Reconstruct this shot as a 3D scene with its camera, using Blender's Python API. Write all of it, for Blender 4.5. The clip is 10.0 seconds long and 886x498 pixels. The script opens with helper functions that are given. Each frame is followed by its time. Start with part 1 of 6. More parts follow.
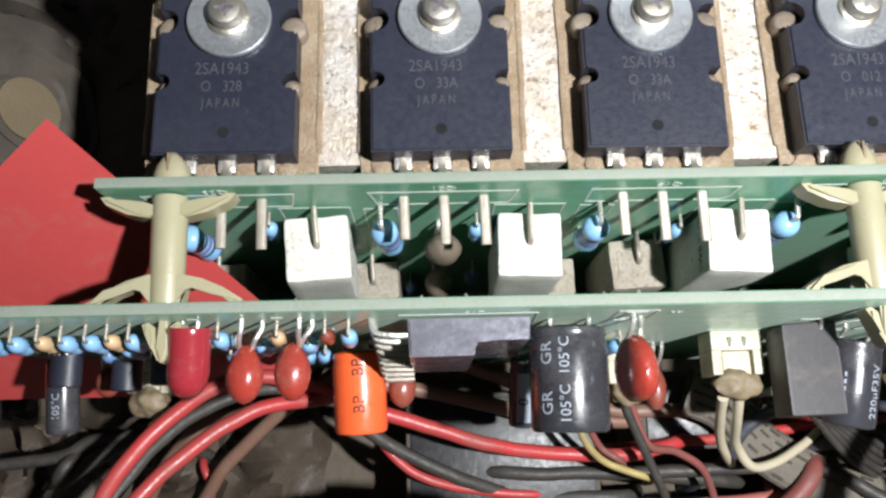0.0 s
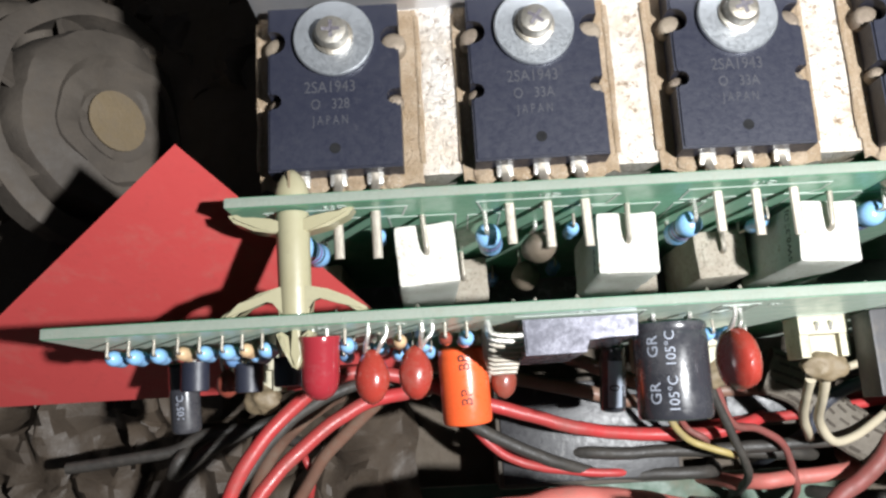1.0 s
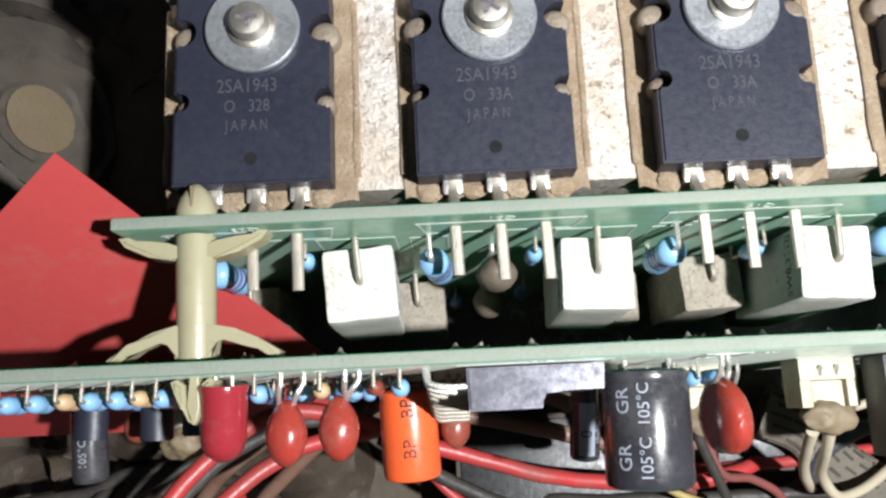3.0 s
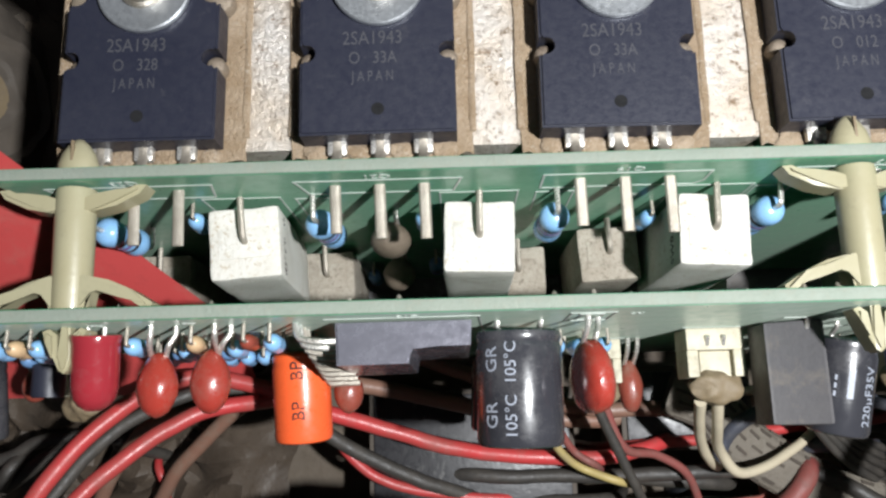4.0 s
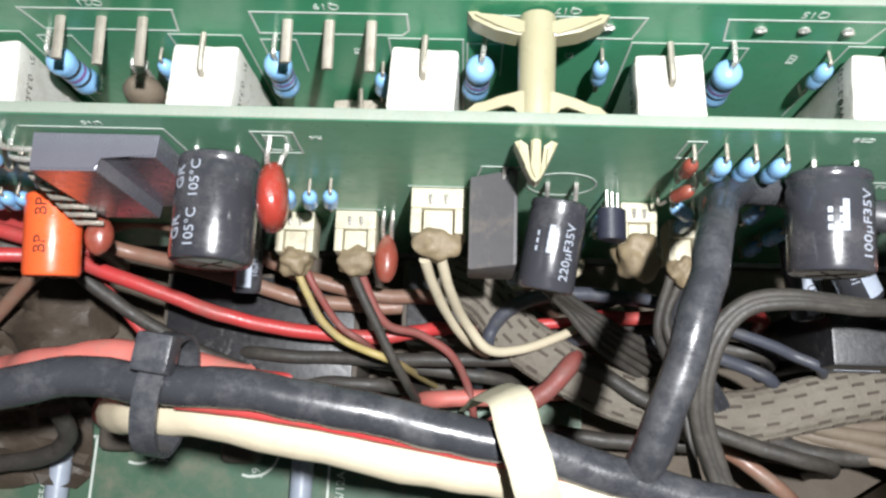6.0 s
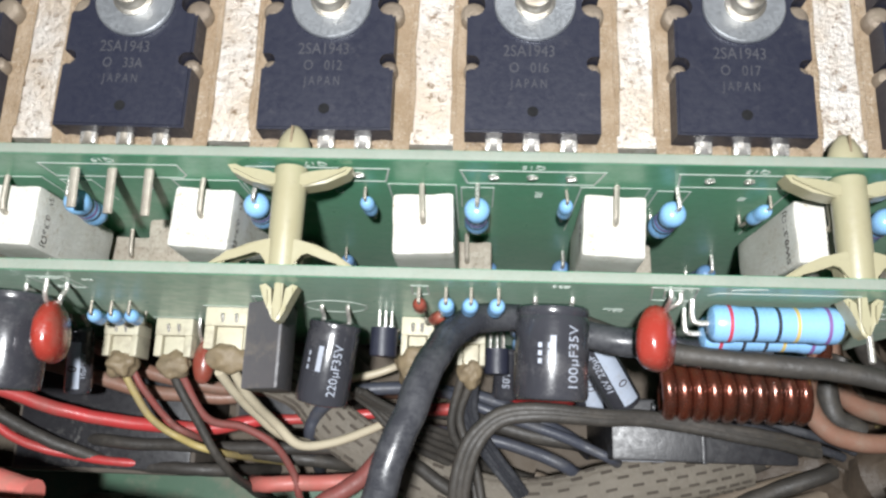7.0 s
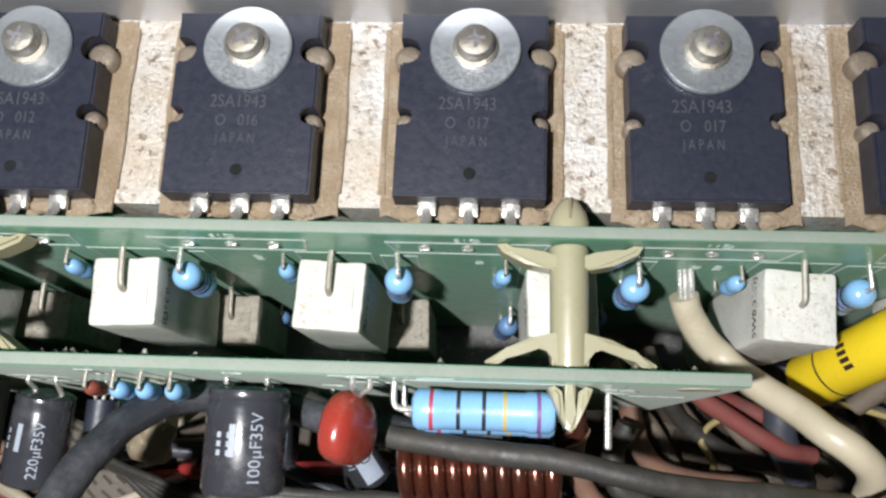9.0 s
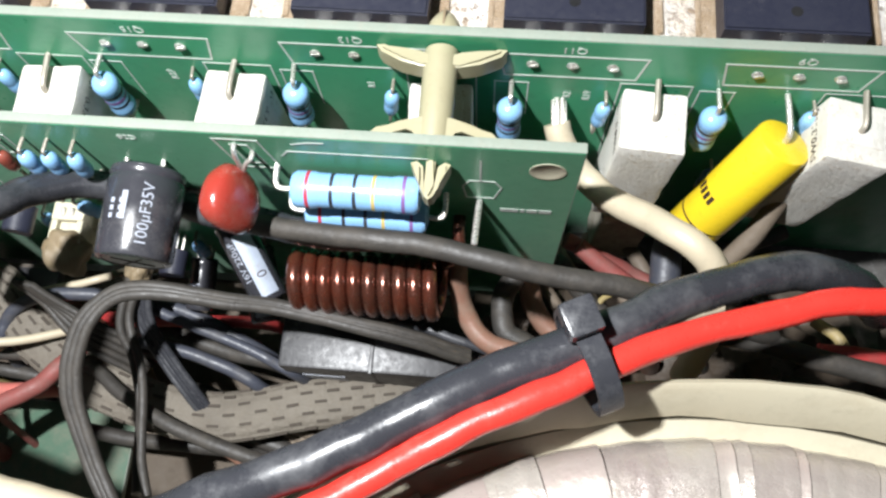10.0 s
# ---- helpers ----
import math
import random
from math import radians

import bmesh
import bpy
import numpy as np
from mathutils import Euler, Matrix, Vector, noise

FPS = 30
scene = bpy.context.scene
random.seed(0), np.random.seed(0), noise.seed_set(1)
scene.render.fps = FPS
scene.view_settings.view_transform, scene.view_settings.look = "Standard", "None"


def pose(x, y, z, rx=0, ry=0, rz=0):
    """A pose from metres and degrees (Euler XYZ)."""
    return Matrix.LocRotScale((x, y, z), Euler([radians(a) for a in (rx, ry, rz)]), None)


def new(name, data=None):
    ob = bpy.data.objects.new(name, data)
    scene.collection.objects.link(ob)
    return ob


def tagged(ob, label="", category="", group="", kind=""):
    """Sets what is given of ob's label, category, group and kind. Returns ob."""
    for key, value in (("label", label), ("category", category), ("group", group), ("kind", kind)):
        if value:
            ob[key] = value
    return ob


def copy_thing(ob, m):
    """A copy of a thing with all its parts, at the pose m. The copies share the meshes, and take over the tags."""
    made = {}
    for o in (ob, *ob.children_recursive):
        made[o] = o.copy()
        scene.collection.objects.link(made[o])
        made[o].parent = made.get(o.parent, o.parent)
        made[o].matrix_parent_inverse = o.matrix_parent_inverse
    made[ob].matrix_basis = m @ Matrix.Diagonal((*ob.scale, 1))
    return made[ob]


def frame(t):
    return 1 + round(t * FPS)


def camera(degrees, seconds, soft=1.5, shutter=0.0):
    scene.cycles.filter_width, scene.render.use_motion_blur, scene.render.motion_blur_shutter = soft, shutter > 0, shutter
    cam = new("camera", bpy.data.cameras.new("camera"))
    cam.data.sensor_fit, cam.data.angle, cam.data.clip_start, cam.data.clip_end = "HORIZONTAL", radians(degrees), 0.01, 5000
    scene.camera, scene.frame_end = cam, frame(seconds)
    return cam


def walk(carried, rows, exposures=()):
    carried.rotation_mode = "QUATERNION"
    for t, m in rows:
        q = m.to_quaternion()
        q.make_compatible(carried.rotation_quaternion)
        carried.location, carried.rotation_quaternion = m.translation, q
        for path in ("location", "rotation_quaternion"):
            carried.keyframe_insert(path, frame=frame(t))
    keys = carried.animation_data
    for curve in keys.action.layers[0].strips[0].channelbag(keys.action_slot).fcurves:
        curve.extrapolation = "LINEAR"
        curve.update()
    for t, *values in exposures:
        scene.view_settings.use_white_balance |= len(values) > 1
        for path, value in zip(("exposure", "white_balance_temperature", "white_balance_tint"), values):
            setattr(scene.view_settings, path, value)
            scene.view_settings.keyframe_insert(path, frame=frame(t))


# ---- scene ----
cam = camera(58.29, 10.0, soft=2.5)
PATH = [
    (0, 0.02902, -0.04486, 0.11189, 14.16, -0.82, -1.36),
    (0.5, 0.02280, -0.04348, 0.11855, 13.48, 0.07, -2.25),
    (1, 0.01584, -0.04082, 0.11956, 11.92, 0.85, -3.17),
    (1.5, 0.01220, -0.03022, 0.10931, 11.49, 0.24, -3.39),
    (2, 0.01573, -0.03012, 0.10106, 11.35, 0.19, -2.97),
    (2.2, 0.01864, -0.03109, 0.09949, 11.92, 1.09, -2.83),
    (3.3, 0.02724, -0.03293, 0.10340, 11.29, 1.14, -2.14),
    (3.5, 0.02968, -0.03342, 0.10399, 11.48, 1.23, -1.84),
    (4, 0.04074, -0.03948, 0.10152, 12.06, 1.12, -1.45),
    (4.2, 0.04165, -0.04649, 0.10213, 12.73, 1.34, -0.56),
    (4.5, 0.04471, -0.05782, 0.10500, 14.05, 1.60, 1.10),
    (4.7, 0.05070, -0.06227, 0.10144, 14.97, 1.25, 1.40),
    (5, 0.05772, -0.06718, 0.09949, 15.13, 0.88, 2.18),
    (5.2, 0.06329, -0.06611, 0.09847, 14.78, 1.86, 1.75),
    (6.3, 0.09320, -0.06465, 0.10363, 13.72, 1.41, 2.43),
    (6.5, 0.10232, -0.06454, 0.10667, 13.92, 1.36, 2.68),
    (6.7, 0.11067, -0.05897, 0.10906, 13.14, 1.54, 2.22),
    (7, 0.11806, -0.05007, 0.11521, 14.58, 2.09, 1.92),
    (7.5, 0.11746, -0.03361, 0.11976, 14.57, 2.42, 2.25),
    (8, 0.12475, -0.01999, 0.11101, 12.62, 2.21, 1.82),
    (8.5, 0.14208, -0.02303, 0.10619, 12.48, 2.91, 1.67),
    (9, 0.16006, -0.03508, 0.10513, 13.92, 2.82, 2.02),
    (9.2, 0.16000, -0.04555, 0.10273, 14.93, 2.12, 2.95),
    (9.5, 0.16028, -0.05823, 0.10034, 17.99, 1.48, 3.45),
    (10, 0.17966, -0.07147, 0.10388, 18.38, 2.39, 4.71),
]
EXPOSURES = [(0, -0.05), (0.5, 0.05), (1.5, 0.12), (2, 0.1), (3.5, -0.15), (4, -0.28), (4.5, -0.1), (5, 0.42), (6.5, -0.1), (7, -0.27), (7.5, -0.5), (8, -0.4), (8.5, -0.78), (9, -0.52), (9.5, -0.15), (10, 0.15)]
walk(cam, [(t, pose(*place)) for t, *place in PATH], exposures=EXPOSURES)

# ---- light: one torch above the boards, a dim room round it ----
world = bpy.data.worlds.new("room_light")
scene.world = world
world.use_nodes = True
world.node_tree.nodes["Background"].inputs[0].default_value = (0.75, 0.85, 1.0, 1)
world.node_tree.nodes["Background"].inputs[1].default_value = 0.036
torch_data = bpy.data.lights.new("torch", "POINT")
torch_data.energy, torch_data.color, torch_data.shadow_soft_size = 4.6, (0.96, 0.98, 1.0), 0.004
torch = new("torch", torch_data)
torch.location = (0.114, -0.055, 0.190)


# ---- materials ----
def material(name, color, rough=0.5, metal=0.0, second=None, amount=0.5, scale=400.0, dust=0.0, dust_color=(0.20, 0.165, 0.125),
             bump=0.15, coat=0.0, shine=0.5, speck=0.0, speck_color=(0.16, 0.09, 0.045), fluff=0.0):
    """A surface with colour change at two scales, grain, and a broken film of dust."""
    m = bpy.data.materials.new(name)
    m.use_nodes = True
    n, link = m.node_tree.nodes, m.node_tree.links.new
    b = n["Principled BSDF"]
    b.inputs["Metallic"].default_value = metal
    b.inputs["Specular IOR Level"].default_value = shine
    b.inputs["Coat Weight"].default_value = coat
    b.inputs["Coat Roughness"].default_value = 0.15
    b.inputs["Sheen Weight"].default_value, b.inputs["Sheen Roughness"].default_value = fluff, 0.4
    b.inputs["Sheen Tint"].default_value = (0.62, 0.60, 0.56, 1)
    tc, info = n.new("ShaderNodeTexCoord"), n.new("ShaderNodeObjectInfo")
    shift = n.new("ShaderNodeVectorMath")
    shift.operation = "MULTIPLY_ADD"
    link(info.outputs["Random"], shift.inputs[0])
    shift.inputs[1].default_value = (0.37, 0.61, 0.23)
    link(tc.outputs["Object"], shift.inputs[2])

    def field(size, detail, rough_=0.6):
        f = n.new("ShaderNodeTexNoise")
        f.inputs["Scale"].default_value, f.inputs["Detail"].default_value, f.inputs["Roughness"].default_value = size, detail, rough_
        link(shift.outputs[0], f.inputs["Vector"])
        return f.outputs["Fac"]

    def ramp(source, low, high, top=1.0):
        r = n.new("ShaderNodeMapRange")
        link(source, r.inputs[0])
        r.inputs[1].default_value, r.inputs[2].default_value, r.inputs[4].default_value = low, high, top
        return r.outputs[0]

    def mix(fac, a, b_):
        x = n.new("ShaderNodeMix")
        x.data_type = "RGBA"
        link(fac, x.inputs[0])
        for s, v in ((x.inputs[6], a), (x.inputs[7], b_)):
            if isinstance(v, tuple):
                s.default_value = (*v, 1)
            else:
                link(v, s)
        return x.outputs[2]

    large, fine = field(scale * 0.3, 4), field(scale * 3, 5, 0.7)
    other = second or tuple(0.72 * c for c in color)
    tone = mix(ramp(large, 0.38, 0.66, amount), color, other)
    tone = mix(ramp(fine, 0.55, 0.75, 0.35), tone, tuple(0.6 * c for c in color))
    rough_out = ramp(fine, 0.3, 0.7, 1.0)
    if speck:
        spots, patch = ramp(field(scale * 2.6, 6, 0.75), 0.54, 0.62, 0.9), ramp(field(scale * 0.22, 3), 0.55 - 0.35 * speck, 0.68 - 0.2 * speck, 1.0)
        both = n.new("ShaderNodeMath")
        both.operation = "MULTIPLY"
        link(spots, both.inputs[0])
        link(patch, both.inputs[1])
        tone = mix(both.outputs[0], tone, speck_color)
    if dust:
        film = n.new("ShaderNodeValue")
        film.outputs[0].default_value = min(0.5, 0.6 * dust)
        tone = mix(film.outputs[0], tone, dust_color)
        cover = ramp(field(scale * 0.8, 6, 0.75), 0.62 - 0.45 * dust, 0.85 - 0.3 * dust, min(1.0, 0.35 + dust))
        tone = mix(cover, tone, dust_color)
    link(tone, b.inputs["Base Color"])
    r = n.new("ShaderNodeMapRange")
    link(rough_out, r.inputs[0])
    r.inputs[3].default_value, r.inputs[4].default_value = max(0.05, rough - 0.08), min(1.0, rough + 0.12)
    if dust:
        a = n.new("ShaderNodeMath")
        a.operation = "MULTIPLY_ADD"
        link(cover, a.inputs[0])
        a.inputs[1].default_value = 0.35
        link(r.outputs[0], a.inputs[2])
        a.use_clamp = True
        link(a.outputs[0], b.inputs["Roughness"])
    else:
        link(r.outputs[0], b.inputs["Roughness"])
    if bump:
        bp = n.new("ShaderNodeBump")
        bp.inputs["Strength"].default_value, bp.inputs["Distance"].default_value = bump, 0.0006
        link(fine, bp.inputs["Height"])
        link(bp.outputs[0], b.inputs["Normal"])
    return m


GREEN = material("green_solder_mask", (0.006, 0.25, 0.108), 0.34, second=(0.010, 0.19, 0.084), amount=0.6, scale=120, dust=0.08, dust_color=(0.15, 0.18, 0.13), bump=0.04, fluff=0.20)
MAINGREEN = material("main_board_mask", (0.012, 0.10, 0.055), 0.5, second=(0.03, 0.09, 0.055), scale=120, dust=0.35, bump=0.05)
EDGE = material("board_edge_glass_fibre", (0.235, 0.275, 0.23), 0.65, second=(0.18, 0.23, 0.185), scale=700, dust=0.25, dust_color=(0.27, 0.26, 0.21), bump=0.3)
SILK = material("white_print", (0.58, 0.63, 0.58), 0.6, scale=1500, dust=0.12, bump=0)
ALU = material("raw_aluminium", (0.68, 0.68, 0.70), 0.40, 0.75, second=(0.52, 0.52, 0.54), amount=0.5, scale=60, dust=0.06, dust_color=(0.42, 0.40, 0.38), bump=0.06)
BLOCK = material("stained_aluminium", (0.80, 0.78, 0.75), 0.34, 0.5, second=(0.58, 0.47, 0.35), amount=0.85, scale=270, dust=0.14, dust_color=(0.46, 0.35, 0.23), bump=1.0, speck=0.8, speck_color=(0.19, 0.115, 0.06))
SCUFF = material("bright_scratched_metal", (0.75, 0.75, 0.77), 0.3, 0.8, second=(0.6, 0.6, 0.62), scale=900, bump=0.2)
STAIN_AND_SLOT = material("scratched_stain_and_slot_shade", (0.16, 0.145, 0.165), 0.45, 0.5, second=(0.40, 0.38, 0.41), amount=1.0, scale=500, dust=0.35, dust_color=(0.07, 0.06, 0.075), bump=0.6)
# pale specks here put the grease's bright specular flecks into its colour
GREASE = material("dried_thermal_grease", (0.36, 0.26, 0.165), 0.28, second=(0.50, 0.39, 0.28), amount=0.9, scale=700, dust=0.2, dust_color=(0.26, 0.18, 0.11), bump=1.0, speck=0.4, speck_color=(0.62, 0.54, 0.44))
EAR = material("greasy_tab_metal", (0.22, 0.175, 0.135), 0.4, 0.3, second=(0.34, 0.28, 0.21), amount=0.9, scale=500, dust=0.25, dust_color=(0.16, 0.12, 0.085), bump=0.5)
SILVERBOX = material("glossy_grey_case", (0.20, 0.20, 0.245), 0.22, 0.5, second=(0.24, 0.24, 0.28), scale=200, dust=0.12, bump=0.05, coat=0.4)
CRUMPLE = material("dusty_brown_wrapping", (0.060, 0.045, 0.033), 0.5, second=(0.092, 0.068, 0.048), amount=0.9, scale=180, dust=0.3, dust_color=(0.074, 0.058, 0.044), bump=0.5)
FILM = material("hazy_transformer_film", (0.40, 0.365, 0.33), 0.30, 0.25, second=(0.30, 0.245, 0.235), amount=0.9, scale=220, dust=0.25, dust_color=(0.34, 0.30, 0.22), bump=0.3, coat=0.3)
EPOXY = material("black_epoxy_package", (0.014, 0.016, 0.030), 0.42, second=(0.024, 0.026, 0.040), scale=300, dust=0.08, dust_color=(0.085, 0.08, 0.085), bump=0.10)
DIMPLE_SHADE = material("dimple_shade_black", (0.004, 0.004, 0.005), 0.9, bump=0)
MARK = material("laser_marking", (0.060, 0.060, 0.070), 0.7, scale=700, dust=0.26, dust_color=(0.024, 0.025, 0.034), bump=0)
ZINC = material("zinc_plated_steel", (0.66, 0.69, 0.72), 0.36, 0.85, second=(0.50, 0.52, 0.54), scale=600, bump=0.08)
SCREWS = material("screw_steel", (0.44, 0.42, 0.38), 0.34, 0.75, second=(0.30, 0.26, 0.20), amount=0.8, scale=900, dust=0.18, dust_color=(0.26, 0.21, 0.15), bump=0.3)
TIN = material("tinned_lead", (0.72, 0.70, 0.66), 0.28, 0.7, second=(0.50, 0.44, 0.36), scale=900, bump=0.25)
DULLPIN = material("dull_dusty_lead", (0.44, 0.40, 0.34), 0.45, 0.6, second=(0.28, 0.24, 0.19), scale=900, bump=0.3)
CEMENT = material("white_cement", (0.66, 0.645, 0.60), 0.75, second=(0.54, 0.51, 0.45), amount=0.7, scale=500, dust=0.10, dust_color=(0.46, 0.38, 0.28), bump=0.5, speck=0.35, speck_color=(0.40, 0.32, 0.22))
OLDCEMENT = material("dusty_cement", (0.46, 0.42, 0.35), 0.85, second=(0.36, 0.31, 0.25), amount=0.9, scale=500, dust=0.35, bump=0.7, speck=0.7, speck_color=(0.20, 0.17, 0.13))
BLUE = material("blue_resistor_lacquer", (0.22, 0.44, 0.72), 0.26, second=(0.26, 0.48, 0.74), scale=500, dust=0.08, bump=0.06, coat=0.3)
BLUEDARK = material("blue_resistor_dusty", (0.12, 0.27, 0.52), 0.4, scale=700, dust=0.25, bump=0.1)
TAN = material("tan_resistor_lacquer", (0.62, 0.42, 0.24), 0.4, scale=700, dust=0.15, bump=0.1)
BAND_RED = material("red_band", (0.45, 0.05, 0.08), 0.4, bump=0)
BAND_BLACK = material("black_pvc", (0.018, 0.020, 0.028), 0.3, second=(0.030, 0.032, 0.042), scale=160, dust=0.22, dust_color=(0.10, 0.10, 0.105), bump=0.12)
BAND_GOLD = material("gold_band", (0.55, 0.42, 0.15), 0.4, bump=0)
BAND_VIOLET = material("violet_band", (0.20, 0.10, 0.28), 0.4, bump=0)
NYLON = material("aged_nylon", (0.335, 0.31, 0.20), 0.38, second=(0.285, 0.25, 0.145), scale=250, dust=0.12, dust_color=(0.36, 0.315, 0.21), bump=0.08, coat=0.15)
SLEEVE = material("black_capacitor_sleeve", (0.013, 0.014, 0.020), 0.20, second=(0.030, 0.031, 0.040), amount=0.9, scale=120, dust=0.24, dust_color=(0.115, 0.110, 0.110), bump=0.05, coat=0.5)
ORANGE = material("orange_capacitor_sleeve", (0.86, 0.12, 0.03), 0.3, second=(0.76, 0.10, 0.03), scale=250, dust=0.1, dust_color=(0.42, 0.13, 0.06), bump=0.05, coat=0.2)
INK = material("dark_print", (0.03, 0.015, 0.012), 0.6, bump=0)
PALEINK = material("pale_grey_print", (0.36, 0.39, 0.46), 0.5, scale=1200, dust=0.12, bump=0)
STRIPE = material("blue_grey_stripe", (0.34, 0.39, 0.48), 0.4, scale=700, dust=0.2, bump=0)
REDCAP = material("red_epoxy_dip", (0.33, 0.020, 0.012), 0.22, second=(0.25, 0.03, 0.022), scale=300, dust=0.3, dust_color=(0.24, 0.10, 0.075), bump=0.1, coat=0.5)
BROWNCAP = material("brown_epoxy_dip", (0.26, 0.035, 0.02), 0.3, scale=300, dust=0.25, bump=0.1, coat=0.2)
LED = material("red_led_lens", (0.30, 0.014, 0.024), 0.16, second=(0.24, 0.02, 0.03), scale=300, dust=0.22, dust_color=(0.26, 0.075, 0.075), bump=0.03, coat=0.6)
CREAM = material("cream_connector_nylon", (0.55, 0.52, 0.39), 0.5, second=(0.54, 0.48, 0.34), scale=400, dust=0.3, bump=0.1)
GLUE = material("dusty_hot_glue", (0.20, 0.15, 0.085), 0.5, second=(0.27, 0.205, 0.125), scale=300, dust=0.35, dust_color=(0.17, 0.135, 0.095), bump=0.35)
GREYBOX = material("grey_film_capacitor", (0.060, 0.061, 0.072), 0.5, second=(0.085, 0.082, 0.086), scale=250, dust=0.2, bump=0.12)
RELAY = material("dusty_black_case", (0.014, 0.014, 0.017), 0.38, second=(0.026, 0.026, 0.029), scale=250, dust=0.14, dust_color=(0.060, 0.056, 0.053), bump=0.10, speck=0.2, speck_color=(0.10, 0.098, 0.095))
COPPER = material("enamelled_copper", (0.26, 0.055, 0.026), 0.12, 0.7, second=(0.15, 0.042, 0.024), amount=0.9, scale=300, dust=0.42, dust_color=(0.066, 0.046, 0.037), bump=0.12, coat=0.7)
REDSHEET = material("red_fish_paper", (0.56, 0.060, 0.062), 0.42, second=(0.50, 0.05, 0.05), scale=120, dust=0.22, dust_color=(0.44, 0.16, 0.13), bump=0.1)
RED = material("red_pvc", (0.52, 0.030, 0.036), 0.36, second=(0.36, 0.045, 0.042), amount=0.8, scale=250, dust=0.32, dust_color=(0.21, 0.085, 0.068), bump=0.12)
PINK = material("faded_red_pvc", (0.55, 0.13, 0.11), 0.5, second=(0.45, 0.12, 0.10), scale=250, dust=0.28, bump=0.15)
BRIGHTRED = material("bright_red_pvc", (0.80, 0.035, 0.025), 0.3, scale=250, dust=0.14, dust_color=(0.55, 0.12, 0.09), bump=0.15)
DULLRED = material("dull_dusty_red_pvc", (0.27, 0.055, 0.05), 0.5, second=(0.19, 0.05, 0.042), amount=0.9, scale=250, dust=0.4, dust_color=(0.15, 0.085, 0.07), bump=0.15)
STRIP = material("speckled_grey_steel", (0.17, 0.165, 0.16), 0.55, 0.2, second=(0.12, 0.115, 0.11), amount=0.9, scale=160, dust=0.25, dust_color=(0.15, 0.135, 0.12), bump=0.3, speck=0.5, speck_color=(0.34, 0.34, 0.34))
BROWN = material("brown_pvc", (0.23, 0.105, 0.07), 0.42, second=(0.16, 0.08, 0.06), scale=250, dust=0.35, bump=0.12)
BLACK = material("black_pvc", (0.012, 0.013, 0.018), 0.26, second=(0.022, 0.023, 0.030), scale=160, dust=0.30, dust_color=(0.112, 0.113, 0.118), bump=0.10)
GREYW = material("dusty_dark_pvc", (0.026, 0.025, 0.024), 0.5, second=(0.042, 0.037, 0.032), scale=250, dust=0.34, dust_color=(0.078, 0.066, 0.053), bump=0.25)
BLUEGREY = material("blue_grey_pvc", (0.045, 0.052, 0.075), 0.42, scale=250, dust=0.3, dust_color=(0.085, 0.078, 0.07), bump=0.15)
IVORY = material("ivory_pvc", (0.52, 0.46, 0.34), 0.42, second=(0.43, 0.36, 0.25), scale=200, dust=0.2, dust_color=(0.33, 0.26, 0.175), bump=0.12)
YELLOWW = material("yellow_pvc", (0.48, 0.37, 0.11), 0.5, second=(0.34, 0.26, 0.10), amount=0.9, scale=300, dust=0.4, bump=0.1)
YELLOW = material("yellow_film_capacitor", (0.80, 0.58, 0.015), 0.32, second=(0.72, 0.50, 0.02), scale=250, dust=0.08, bump=0.05, coat=0.2)
STRAP = material("ivory_strap", (0.46, 0.42, 0.31), 0.5, scale=250, dust=0.16, bump=0.1)
TANW = material("dusty_tan_pvc", (0.16, 0.125, 0.09), 0.6, second=(0.11, 0.085, 0.065), amount=0.9, scale=250, dust=0.35, dust_color=(0.17, 0.135, 0.10), bump=0.3)
GAP = material("weave_gap", (0.070, 0.057, 0.045), 0.9, bump=0)
BRAID = material("dusty_braided_sleeve", (0.17, 0.15, 0.12), 0.6, second=(0.105, 0.09, 0.072), amount=0.8, scale=350, dust=0.35, dust_color=(0.165, 0.14, 0.11), bump=0.7)
FLOORM = material("dusty_chassis_steel", (0.075, 0.058, 0.045), 0.75, second=(0.12, 0.095, 0.07), amount=1.0, scale=90, dust=0.4, dust_color=(0.10, 0.08, 0.06), bump=0.6)
BLACKSTEEL = material("black_painted_steel", (0.012, 0.012, 0.013), 0.55, scale=150, dust=0.12, bump=0.1)
TAPE = material("ivory_transformer_tape", (0.48, 0.44, 0.33), 0.5, second=(0.46, 0.41, 0.30), scale=120, dust=0.25, dust_color=(0.34, 0.29, 0.2), bump=0.15)
WINDING = material("varnished_winding", (0.50, 0.46, 0.41), 0.32, 0.35, second=(0.42, 0.33, 0.31), amount=0.9, scale=150, dust=0.2, dust_color=(0.36, 0.31, 0.24), bump=0.2, coat=0.4)
FANGREY = material("dusty_grey_plastic", (0.088, 0.075, 0.062), 0.7, second=(0.05, 0.042, 0.036), amount=0.9, scale=120, dust=0.4, dust_color=(0.108, 0.087, 0.067), bump=0.4)


# ---- mesh helpers: lengths in centimetres ----
def part(name, bm, mat, parent=None, label="", smooth=True):
    bmesh.ops.scale(bm, vec=(0.01, 0.01, 0.01), verts=bm.verts)
    bmesh.ops.recalc_face_normals(bm, faces=bm.faces)
    me = bpy.data.meshes.new(name)
    bm.to_mesh(me)
    bm.free()
    me.materials.append(mat)
    if smooth:
        me.polygons.foreach_set("use_smooth", [True] * len(me.polygons))
        me.set_sharp_from_angle(angle=radians(38))
    ob = new(name, me)
    ob.parent = parent
    if label:
        ob["label"] = label
    return ob


